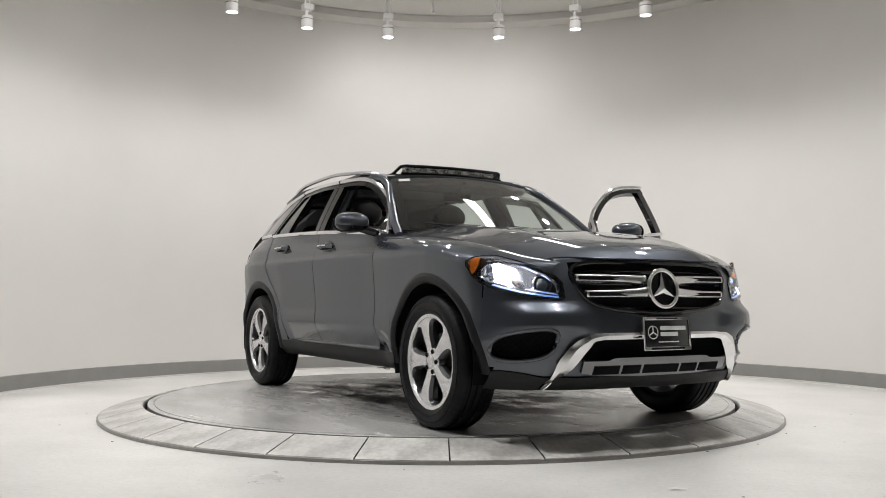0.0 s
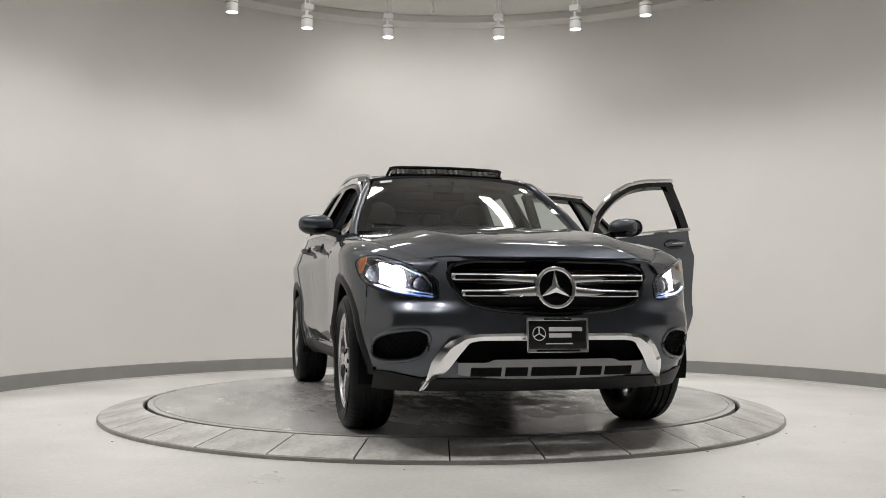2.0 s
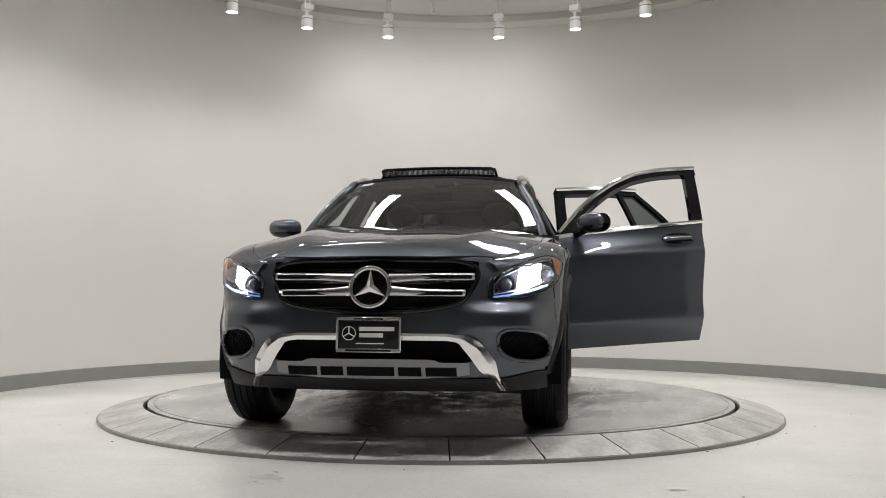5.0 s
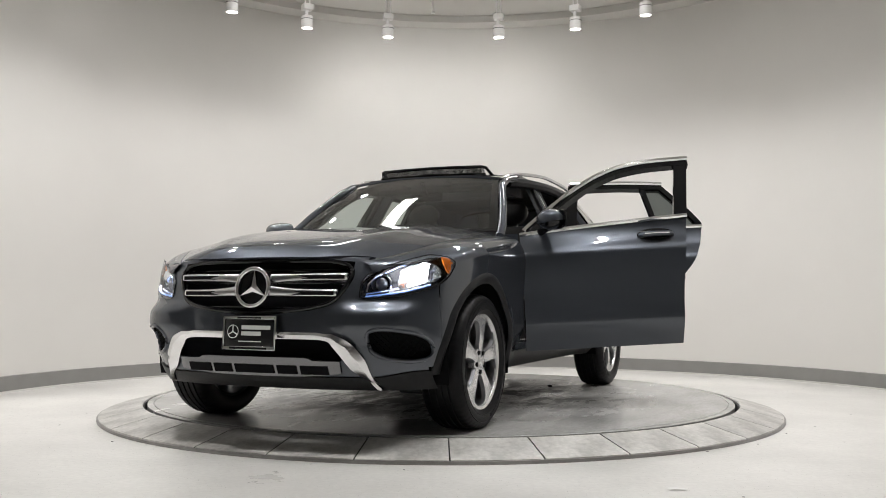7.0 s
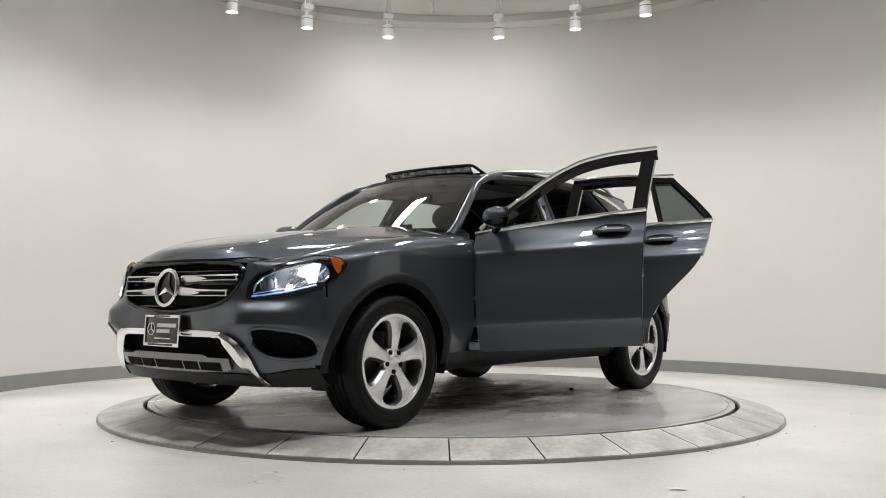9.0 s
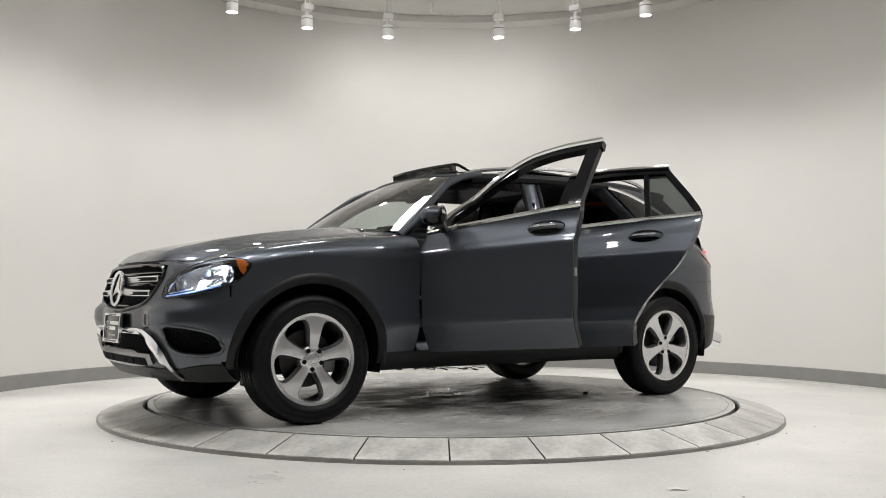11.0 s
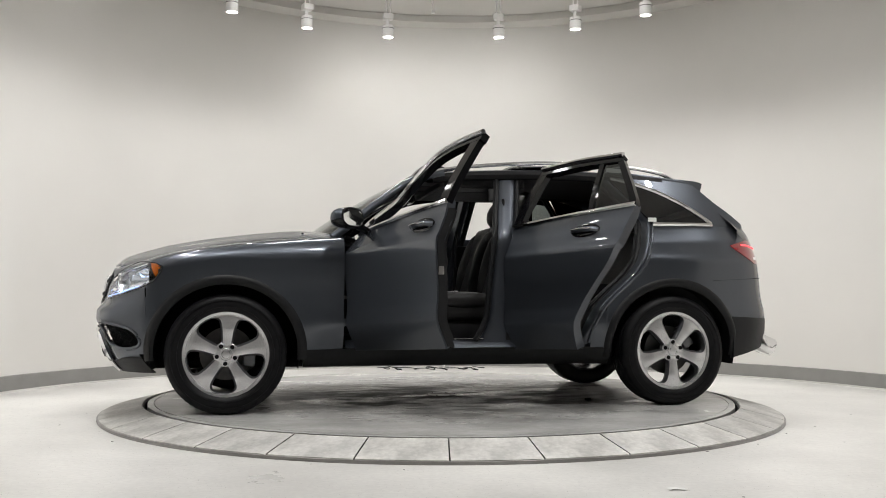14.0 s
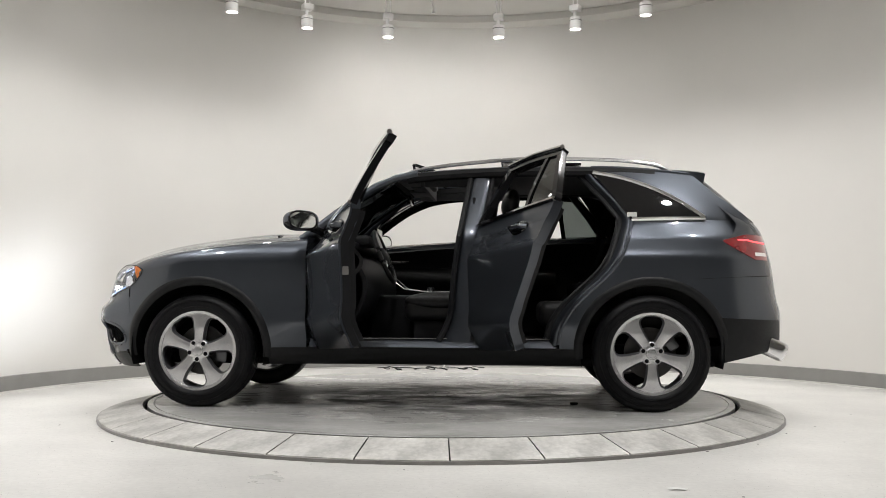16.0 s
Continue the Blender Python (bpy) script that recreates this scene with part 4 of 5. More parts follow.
# ---- rear quarters, tail ----
rear_edge = curve((0.40, -0.86), (0.50, -0.88), (0.62, -0.945), (0.74, -1.06), (0.84, -1.17), (0.92, -1.235), (1.02, -1.285), (1.1, -1.31), (1.19, -1.33), (1.28, -1.28), (1.4, -1.185), (1.52, -1.085))
for s in (1, -1):
    def quarter(u, v):
        lo = arch(u, -WB, 0.372 if u > -WB else 0.57)
        z = lerp(lo, belt(u), v)
        return u, side_y(u, z), z

    def quarter_keep(u, v):
        x, y, z = quarter(u, v)
        return x < rear_edge(z) + 0.004
    xs = spread(-2.26, -0.87, 46, -WB)
    part("rear_quarter", patch(quarter, 0, 34, side=s, us=xs, keep=quarter_keep), PAINT, car)

    def pillar(u, v):
        zb = 1.16
        z = lerp(zb, 1.50 + 0.02, v)
        x = lerp(rear_edge(z) - 0.002, lerp(-2.12, -1.73, v), u)
        z2 = lerp(belt(x) - 0.01, roof_z(x) + 0.01, v)
        return x, min(cabin_y(x, z2), half(x, belt(x)) - 0.002), z2
    part("rear_pillar", patch(pillar, 26, 16, side=s), PAINT, car)
    topq = curve((-1.06, 1.525), (-1.2, 1.50), (-1.4, 1.44), (-1.6, 1.345), (-1.8, 1.205))

    def qwin(u, v):
        x = lerp(-1.10, -1.79, u)
        lo = max(belt(x) + 0.008, 1.19 + (x + 1.33) * 1.42) if x > -1.33 else belt(x) + 0.008
        z = lerp(lo, max(lo + 0.002, topq(x)), v)
        return x, cabin_y(x, z) + 0.006, z
    part("quarter_window", patch(qwin, 24, 8, 0.006, side=s), DARKPANE, car, "black privacy glass")
    ol = [(lambda p: (p[0], s * (p[1] + 0.002), p[2]))(qwin(u, 1)) for u in np.linspace(0, 1, 24)] + [(lambda p: (p[0], s * (p[1] + 0.002), p[2]))(qwin(u, 0)) for u in np.linspace(1, 0.33, 16)]
    part("window_chrome", tube(ol, 0.013, n=6), CHROME, car, "chrome window trim")
    part("price_label", patch(lambda u, v: (lerp(-1.30, -1.36, u), cabin_y(-1.32, 1.22) + 0.0085, lerp(1.212, 1.24, v)), 1, 1, side=s), PRINT, car, "small white label") if s > 0 else None

    def taillamp(u, v):
        a = lerp(-1.885, -2.2, u)
        lo, hi = 1.055 - 0.115 * min(1, u * 1.5) ** 0.9, 1.062 + 0.04 * min(1, u * 2)
        z = lerp(lo, hi, v)
        return a, half(a, z) + 0.006, z
    tl = part("tail_lamp", patch(taillamp, 24, 10, 0.02, side=s), REDLENS, car, "red tail lamp, lit")
    part("lamp_band", tube([(lambda p: (p[0], s * (p[1] + 0.002), p[2]))(taillamp(u, 0.78 - 0.1 * u)) for u in np.linspace(0.3, 0.96, 16)], 0.006, n=6), REDGLOW, tl, "glowing red band")
    part("reversing_lens", patch(lambda u, v: (lambda p: (p[0], p[1] + 0.003, p[2]))(taillamp(lerp(0.66, 0.96, u), lerp(0.16, 0.3, v))), 8, 3, side=s), PRINT, tl, "clear white lens")
    part("rear_apron", patch(lambda u, v: (lerp(-1.86, -2.29, u), half(lerp(-1.86, -2.29, u), 0.5) + 0.008 - 0.03 * (1 - v) ** 2, lerp(0.30 + 0.09 * u, 0.58 - 0.02 * u, v)), 18, 8, side=s), CLAD, car, "black plastic rear apron")
    part("tail_pipe_trim", block(-0.12, 0.12, -0.1, 0.1, -0.06, 0.06, 0.03, 3, m=pose(-2.2, s * 0.62, 0.4, 0, -24, -12 * s)), CHROME, car, "chrome exhaust trim")
    part("fuel_seam", tube([(x, s * (half(x, 0.80) + 0.0), 0.81 + 0.05 * (-1.55 - x)) for x in np.linspace(-1.72, -2.2, 12)], 0.0025, n=4), MATTBLACK, car)


def back(y, z):
    w = plan(XR) * (1 + swell(min(z, 1.2)) / 0.94) * (1 if z < 1.19 else lerp(1, 0.62, (z - 1.19) / 0.33))
    return XR + (tail(z) - XR) * max(0, 1 - min(1, abs(y) / w) ** NR) ** (1 / NR)


part("tailgate", patch(lambda u, v: (back(lerp(-0.88, 0.88, u) * lerp(1, 0.62, max(0, v - 0.55) / 0.45), lerp(0.4, 1.5, v)) , lerp(-0.88, 0.88, u) * lerp(1, 0.62, max(0, v - 0.55) / 0.45), lerp(0.4, 1.5, v)), 24, 20), PAINT, car)
part("rear_window", patch(lambda u, v: (back(lerp(-0.5, 0.5, u), lerp(1.2, 1.48, v)) - 0.008, lerp(-0.5, 0.5, u) * lerp(1, 0.85, v), lerp(1.2, 1.48, v)), 12, 6), DARKPANE, car, "black rear window")
spoiler_outline = [(-1.62, 1.574), (-1.72, 1.569), (-1.82, 1.561), (-1.868, 1.551), (-1.876, 1.545), (-1.868, 1.5), (-1.858, 1.482), (-1.80, 1.476), (-1.72, 1.5), (-1.64, 1.53)]


def spoiler_fn(u, v):
    k = 2 * u - 1
    x, z = spoiler_outline[int(round(v * len(spoiler_outline))) % len(spoiler_outline)]
    return x + 0.035 * abs(k) ** 4, -k * 0.548 * (1 - 0.03 * (1.57 - z) / 0.1), z - 0.03 * abs(k) ** 5


sp = patch(spoiler_fn, 24, len(spoiler_outline), core=(-1.75, 0, 1.53))
bmesh.ops.holes_fill(sp, edges=[e for e in sp.edges if e.is_boundary])
part("roof_spoiler", sp, PAINT, car, smooth=50)

def tailgate_side(u, v):
    """Dark glass wrapping round from the rear pillar to the tailgate."""
    p = pillar(1, u)
    k = max(0, (p[2] - 0.4) / 1.1 - 0.55) / 0.45
    y = 0.88 * lerp(1, 0.62, k) * 0.97
    z = min(p[2], 1.5)
    return lerp(p[0] + 0.004, back(y, z) - 0.004, v), lerp(p[1] - 0.003, y - 0.02, v), lerp(p[2], z, v)


for s in (1, -1):
    part("tailgate_side_glass", patch(tailgate_side, 20, 5, side=s), DARKPANE, car, "black wrap-round rear glass")

pillar_lean = curve((0.0, 0.01), (0.3, -0.01), (0.6, -0.05), (1.0, -0.12))

# ---- roof, rails, sunroof ----
OX0, OX1, OY = 0.02, -0.52, 0.43


def roof_fn(u, v):
    x, w = lerp(0.235, -1.78, u), 2 * v - 1
    xx = x - 0.05 * abs(w) ** 2 * (1 - u) ** 3
    ye = roof_y(xx) + 0.012
    z = roof_z(xx) + (roof_c(xx) - roof_z(xx)) * (1 - abs(w) ** 3.2)
    return xx, -w * ye, z


part("roof", patch(roof_fn, 60, 36, 0.02, keep=lambda u, v: not (OX1 < roof_fn(u, v)[0] < OX0 and abs(roof_fn(u, v)[1]) < OY)), PAINT, car)
part("headliner", patch(lambda u, v: (lerp(0.15, -1.75, u), lerp(0.56, -0.56, v), roof_fn(u, v)[2] - 0.05), 30, 16, keep=lambda u, v: not (OX1 < lerp(0.15, -1.75, u) < OX0 and abs(lerp(0.56, -0.56, v)) < OY)), LINER, car)
fr_bm = bmesh.new()
for b in ((OX1, OX0, OY, OY + 0.03), (OX1, OX0, -OY - 0.03, -OY), (OX0, OX0 + 0.03, -OY - 0.03, OY + 0.03), (OX1 - 0.03, OX1, -OY - 0.03, OY + 0.03)):
    block(*b, 1.455, 1.562, 0.006, bm=fr_bm)
part("sunroof_frame", fr_bm, LINER, car, "grey sunroof surround")
part("front_roof_glass", patch(lambda u, v: (lerp(0.22, 0.03, u) - 0.03 * (2 * v - 1) ** 2, lerp(0.46, -0.46, v), roof_c(lerp(0.22, 0.03, u)) + 0.004 - 0.012 * (2 * v - 1) ** 2), 6, 12, 0.006), GLOSSBLACK, car)
part("sunroof_panel", patch(lambda u, v: (lerp(-0.5, -1.04, u), lerp(0.45, -0.45, v), lerp(1.642, 1.625, u) - 0.014 * (2 * v - 1) ** 2), 10, 14, 0.014), DARKPANE, car, "slid-back dark glass sunroof panel")
defl = tube([(-0.06, -0.415, 1.56), (0.085, -0.405, 1.612), (0.105, -0.38, 1.617), (0.12, -0.2, 1.62), (0.125, 0, 1.621), (0.12, 0.2, 1.62), (0.105, 0.38, 1.617), (0.085, 0.405, 1.612), (-0.06, 0.415, 1.56)], 0.011, n=8)
dob = part("wind_deflector", defl, GLOSSBLACK, car, "raised black wind deflector")
part("deflector_base", tube([(0.10, -0.41, 1.566), (0.13, 0, 1.574), (0.10, 0.41, 1.566)], 0.008, n=6), GLOSSBLACK, dob)
net = bmesh.new()
for k in range(90):
    y = lerp(-0.4, 0.4, k / 89)
    tube([(0.10, y, 1.57), (0.112, y, 1.617)], 0.0027, n=4, bm=net)
for k in range(7):
    tube([(0.10 + 0.002 * k, -0.4, 1.572 + 0.007 * k), (0.10 + 0.002 * k, 0.4, 1.572 + 0.007 * k)], 0.0025, n=4, bm=net)
part("deflector_net", net, NET, dob, "fine black net")
rail_rise = curve((0.19, -0.005), (0.05, 0.026), (-0.3, 0.046), (-0.72, 0.06), (-1.2, 0.056), (-1.5, 0.042), (-1.63, 0.0))
for s in (1, -1):
    rp = [(x, s * (roof_y(x) - 0.035), roof_z(x) + rail_rise(x)) for x in np.linspace(0.19, -1.66, 50)]
    part("roof_rail", tube(rp, 0.013, n=8, flat=1.3), SATIN, car, "satin silver roof rail")
    # A-pillar and roof side frame
    ap = [(0.80, 0.765, 1.075), (0.70, 0.745, 1.15), (0.58, 0.705, 1.25), (0.45, 0.655, 1.35), (0.33, 0.605, 1.44), (0.2, 0.585, 1.497), (0.05, 0.598, 1.525)]
    part("windscreen_pillar", tube([(x, s * (y + 0.008), z) for x, y, z in ap], 0.027, n=10, flat=1.0), PAINT, car)
    part("roof_side_frame", tube([(x, s * (roof_y(x) - 0.012), roof_z(x) - 0.028) for x in np.linspace(0.12, -1.5, 30)], 0.034, n=8), CABIN, car)
    # middle pillar and rear jamb
    part("middle_pillar", patch(lambda u, v: (lerp(-0.205, -0.325, u) + pillar_lean(v) + 0.07 * (1 - 2 * u) * max(0, 1 - v * 5) ** 2, 0.84 - 0.02 * (2 * u - 1) ** 4 - (0.0 if v < 0.6 else (v - 0.6) / 0.4 * 0.235), lerp(0.41, 1.54, v)), 6, 24, 0.06, side=s), PAINT, car)
    part("pillar_seal", tube([(-0.19 + pillar_lean(v) + 0.07 * max(0, 1 - v * 5) ** 2, s * (0.835 - (0.0 if v < 0.6 else (v - 0.6) / 0.4 * 0.235)), lerp(0.43, 1.52, v)) for v in np.linspace(0, 1, 16)], 0.019, n=8), CLAD, car)
    part("pillar_seal", tube([(-0.335 + pillar_lean(v), s * (0.83 - (0.0 if v < 0.6 else (v - 0.6) / 0.4 * 0.235)), lerp(0.43, 1.52, v)) for v in np.linspace(0, 1, 16)], 0.016, n=8), CLAD, car)

    def jamb(u, v):
        z = lerp(0.40, 1.51, u)
        x = rear_edge(z) + 0.008
        y = side_y(x, min(z, 1.5))
        return x + 0.075 * min(1, v * 1.4), y - 0.012 - 0.075 * v + 0.012 * math.sin(v * 9), z
    part("rear_jamb", patch(lambda u, v: jamb(u, 0.45 * v), 40, 6, side=s), PAINT, car)
    part("inner_jamb", patch(lambda u, v: jamb(u, 0.45 + 0.55 * v), 40, 6, side=s), CLAD, car, "black inner jamb trim")
    part("aperture_edge", tube([(rear_edge(z) - 0.001, s * (side_y(rear_edge(z), z) - 0.006), z) for z in np.linspace(0.41, 1.19, 40)], 0.011, n=8), PAINT, car)
    part("jamb_seal", tube([(lambda p: (p[0], s * p[1], p[2]))(jamb(u, 1.0)) for u in np.linspace(0, 1, 40)], 0.014, n=6), CLAD, car)
    part("front_jamb", patch(lambda u, v: (0.735 - 0.03 * v, lerp(0.868, 0.46, v), lerp(0.38, 1.09, u)), 8, 6, side=s), PAINT, car)


# added panel behind the right rear door's gap, keeps light from leaking through
part("leak_blocker", patch(lambda u, v: (lambda z: (rear_edge(z) + lerp(-0.16, 0.05, u), side_y(rear_edge(z), z) - 0.045, z))(lerp(0.41, 1.14, v)), 6, 20, side=-1), CABIN, car, "black panel added to block light leaking past the door")


def windscreen(u, v):
    w = 2 * u - 1
    bx, by, bz = 0.97 - 0.2 * abs(w) ** 2.2, 0.75 * w, 1.098 + 0.012 * abs(w)
    tx, ty, tz = 0.225 - 0.02 * w * w, 0.545 * w, 1.545 - 0.04 * abs(w) ** 2.4
    bulge = 0.03 * math.sin(math.pi * v)
    return lerp(bx, tx, v) + bulge * 0.5, -lerp(by, ty, v), lerp(bz, tz, v) + bulge * 0.6


part("windscreen", patch(windscreen, 24, 16), PANE, car, "clear windscreen")
edge = bmesh.new()
for a, b, v0, v1 in ((0, 1, 0, 0.05), (0, 1, 0.93, 1), (0, 0.035, 0, 1), (0.965, 1, 0, 1)):
    patch(lambda u, v, a=a, b=b, v0=v0, v1=v1: (lambda p: (p[0] - 0.004, p[1], p[2] - 0.004))(windscreen(lerp(a, b, u), lerp(v0, v1, v))), 16, 8, bm=edge)
part("windscreen_border", edge, MATTBLACK, car)
part("windscreen_label", patch(lambda u, v: (lambda p: (p[0] + 0.004, p[1], p[2] + 0.005))(windscreen(lerp(0.885, 0.955, u), lerp(0.885, 0.94, v))), 3, 2), PRINT, car, "white paper label")
for y in (0.35, -0.3):
    part("wiper", tube([(0.98, y + 0.3, 1.105), (0.955, y, 1.128), (0.9, y - 0.35, 1.15)], 0.008, n=6), CLAD, car)


# ---- doors ----
front_top = curve((-0.345, 1.535), (-0.15, 1.53), (0.05, 1.505), (0.2, 1.455), (0.35, 1.375), (0.5, 1.27), (0.62, 1.18), (0.72, 1.10))
rear_top = curve((-0.35, 1.535), (-0.7, 1.542), (-1.085, 1.525))


def outer(x, z, off=0.0):
    return x, side_y(x, z) + off, z


front_rear = curve((0.37, -0.235), (0.6, -0.243), (0.9, -0.268), (1.15, -0.302), (1.54, -0.375))


def squarish(a, b):
    """How far a circle's point moves out to make a rounded square."""
    a, b = abs(a), abs(b)
    r = math.hypot(a, b)
    return 0.96 * r / (a ** 2.6 + b ** 2.6) ** (1 / 2.6) if r > 1e-6 else 1.0


def door(s, which):
    fr = which == "front"

    def edges(z):
        if fr:
            return front_rear(z), 0.729
        return rear_edge(z) + 0.008, front_rear(z) - 0.009

    def skin(off, inset=0.0, z0=0.372):
        def fn(u, v):
            z = lerp(z0 + inset, belt(-0.3) - inset, v)
            a, b = edges(z)
            x = lerp(a + inset, b - inset, u)
            z = lerp(z0 + inset, belt(x) - inset, v)
            return outer(x, z, off)
        return fn
    d = part(which + "_door", patch(skin(0.0), 30, 64, 0.055, side=s), PAINT, car)
    part("inner_trim", patch(skin(-0.06, 0.035), 20, 20, 0.035, side=s), CABIN, d, "black inner door trim")
    part("door_seal", tube([(lambda p: (p[0], s * p[1], p[2]))(skin(-0.055, 0.012)(u, v)) for u, v in [(t, 0) for t in np.linspace(0, 0.96, 10)] + ([] if fr else [(1, t) for t in np.linspace(0.05, 1, 10)])], 0.01, n=6), CLAD, d)
    part("arm_rest", patch(lambda u, v: (lambda p: (p[0], p[1] - 0.05 * math.sin(math.pi * v), p[2]))(outer(lerp(*[e + o for e, o in zip(edges(0.9), (0.12 if fr else 0.3, -0.12))], u), lerp(0.78, 0.92, v), -0.09)), 12, 8, 0.02, side=s), LEATHER, d, "black leather arm rest")
    part("inner_handle", tube([(lambda p: (p[0], s * p[1], p[2]))(outer(lerp(*edges(0.98), t), 0.99, -0.115)) for t in np.linspace(0.55, 0.75, 5)], 0.012, n=6), SATIN, d)
    # window frame
    if fr:
        x0, x1, top = -0.378, 0.715, front_top
    else:
        x0, x1, top = -1.085, -0.387, rear_top
    wf = bmesh.new()

    def band(u, v, depth=0.043):
        x = lerp(x0, x1, u)
        z = max(belt(x), top(x) - depth * v)
        return outer(x, z, 0.003)
    patch(band, 36, 3, 0.045, side=s, bm=wf)
    frame_ob = part("window_frame", wf, GLOSSBLACK, d, "gloss black window frame")
    if fr:
        part("rear_post", patch(lambda u, v: outer(front_rear(lerp(1.15, 1.53, v)) + 0.08 * u, lerp(belt(-0.3), front_top(-0.3) - 0.012, v), 0.002), 4, 10, 0.04, side=s), GLOSSBLACK, d)
        part("corner_sail", patch(lambda u, v: outer(lerp(0.56, 0.715, u), lerp(belt(0.6), max(belt(0.6) + 0.002, front_top(lerp(0.56, 0.715, u)) - 0.02), v), 0.003), 6, 5, 0.02, side=s), GLOSSBLACK, d)
    else:
        part("front_post", patch(lambda u, v: outer(front_rear(lerp(1.15, 1.53, v)) - 0.009 - 0.075 * u, lerp(belt(-0.35), 1.51, v), 0.002), 4, 10, 0.04, side=s), GLOSSBLACK, d)
        part("rear_post", patch(lambda u, v: (lambda z: outer(lerp(rear_edge(z) + 0.008, rear_edge(z) + 0.055, u), z, 0.002))(lerp(belt(-1.3), 1.515, v)), 4, 12, 0.04, side=s), GLOSSBLACK, d)
        part("divider", patch(lambda u, v: outer(lerp(-1.0, -0.965, u) + 0.05 * v, lerp(belt(-1.0), 1.5, v), 0.0), 2, 8, 0.03, side=s), GLOSSBLACK, d)
        part("fixed_pane", patch(lambda u, v: (lambda z: outer(lerp(rear_edge(z) + 0.05, lerp(-0.985, -0.945, v), u), z, -0.01))(lerp(belt(-1.1), 1.5, v)), 6, 8, side=s), TINTPANE, d, "small tinted fixed pane")
    part("top_chrome", tube([(lambda p: (p[0], s * (p[1] + 0.004), p[2] + 0.001))(band(u, 0)) for u in np.linspace(0, 0.99, 40)], 0.0155, n=8), CHROME, d, "chrome window trim")
    a, b = edges(1.15)
    part("belt_chrome", tube([(lambda p: (p[0], s * (p[1] + 0.003), p[2]))(outer(x, belt(x) + 0.001)) for x in np.linspace(a, b, 24)], 0.0135, n=6), CHROME, d, "chrome belt line")
    if fr:
        # black strip over the body-colour edge stands in for the shade there
        part("edge_shade", patch(lambda u, v: (lambda z: (front_rear(z) - 0.003, side_y(front_rear(z), z) - lerp(0.012, 0.058, u), z))(lerp(0.385, 1.12, v)), 3, 24, 0.004, side=s, core=(0.3, s * 0.8, 0.8)), CLAD, d, "black strip painting the shade on the door edge")
        lx = edges(0.8)[0]
        part("door_latch", block(-0.006, 0.006, -0.018, 0.018, -0.055, 0.055, 0.003, m=pose(lx + 0.002, s * (side_y(lx, 0.8) - 0.032), 0.82)), STEEL, d, "steel door latch")
    # handle over a raised gloss black oval that paints the recess's shade
    hx, hz = (-0.10, 1.045) if fr else (-0.97, 1.068)
    hy = side_y(hx, hz)
    part("recess_shade", ball(0.115, 0.009, 0.042, pose(hx, s * (hy + 0.001), hz, 14 * s, 0, 0)), GLOSSBLACK, d)
    h = bmesh.new()
    tube([(hx - 0.1, s * (hy - 0.0), hz - 0.002), (hx - 0.07, s * (hy + 0.028), hz + 0.004), (hx, s * (hy + 0.036), hz + 0.006), (hx + 0.07, s * (hy + 0.028), hz + 0.004), (hx + 0.1, s * (hy), hz - 0.002)], 0.017, n=8, bm=h)
    part("door_handle", h, PAINT, d)
    part("handle_chrome", tube([(hx - 0.075, s * (hy + 0.043), hz + 0.008), (hx, s * (hy + 0.052), hz + 0.01), (hx + 0.075, s * (hy + 0.043), hz + 0.008)], 0.004, n=6), CHROME, d)
    if fr:
        mh = bmesh.new()
        ball(0.085, 0.118, 0.066, pose(0.55, s * 0.975, 1.165, 0, 0, -8 * s), mh, 28, 18)
        for v in mh.verts:
            q = squarish((v.co.y - s * 0.975) / 0.118, (v.co.z - 1.165) / 0.066)
            v.co.y, v.co.z = s * 0.975 + (v.co.y - s * 0.975) * q, 1.165 + (v.co.z - 1.165) * q
        bmesh.ops.bisect_plane(mh, geom=mh.verts[:] + mh.edges[:] + mh.faces[:], plane_co=(0.51, s * 0.973, 0), plane_no=(1, s * 0.445, 0), clear_inner=True)
        bmesh.ops.holes_fill(mh, edges=[e for e in mh.edges if e.is_boundary])
        low = mh.copy()
        for b, up in ((mh, True), (low, False)):
            bmesh.ops.bisect_plane(b, geom=b.verts[:] + b.edges[:] + b.faces[:], plane_co=(0.55, 0, 1.148), plane_no=(0.12, 0, 1), clear_inner=up, clear_outer=not up)
        part("mirror_housing", mh, PAINT, d)
        part("mirror_base", low, GLOSSBLACK, d, "gloss black lower mirror shell")
        mg = bmesh.new()
        bmesh.ops.create_circle(mg, cap_ends=True, segments=40, radius=1, matrix=pose(0.504, s * 0.971, 1.163, 0, -90, 24 * s) @ Matrix.Diagonal((0.054, 0.098, 1, 1)))
        for v in mg.verts:
            q = squarish((v.co.y - s * 0.971) / 0.098, (v.co.z - 1.163) / 0.054)
            v.co.y, v.co.z = s * 0.971 + (v.co.y - s * 0.971) * q, 1.163 + (v.co.z - 1.163) * q
        part("mirror_glass", mg, MIRROR, d, "silver mirror glass", smooth=0)
        part("mirror_bezel", tube([Matrix.Translation((0.507, s * 0.972, 1.163)) @ pose(0, 0, 0, 0, -90, 24 * s) @ (Vector((0.057 * math.cos(t), 0.104 * math.sin(t), 0)) * squarish(math.cos(t), math.sin(t))) for t in np.linspace(0, 2 * math.pi, 41)[:-1]], 0.007, closed=True, n=6), GLOSSBLACK, d)
        part("mirror_arm", tube([(0.6, s * 0.83, 1.10), (0.575, s * 0.88, 1.115), (0.56, s * 0.93, 1.13)], 0.024, n=8), GLOSSBLACK, d)
    return d


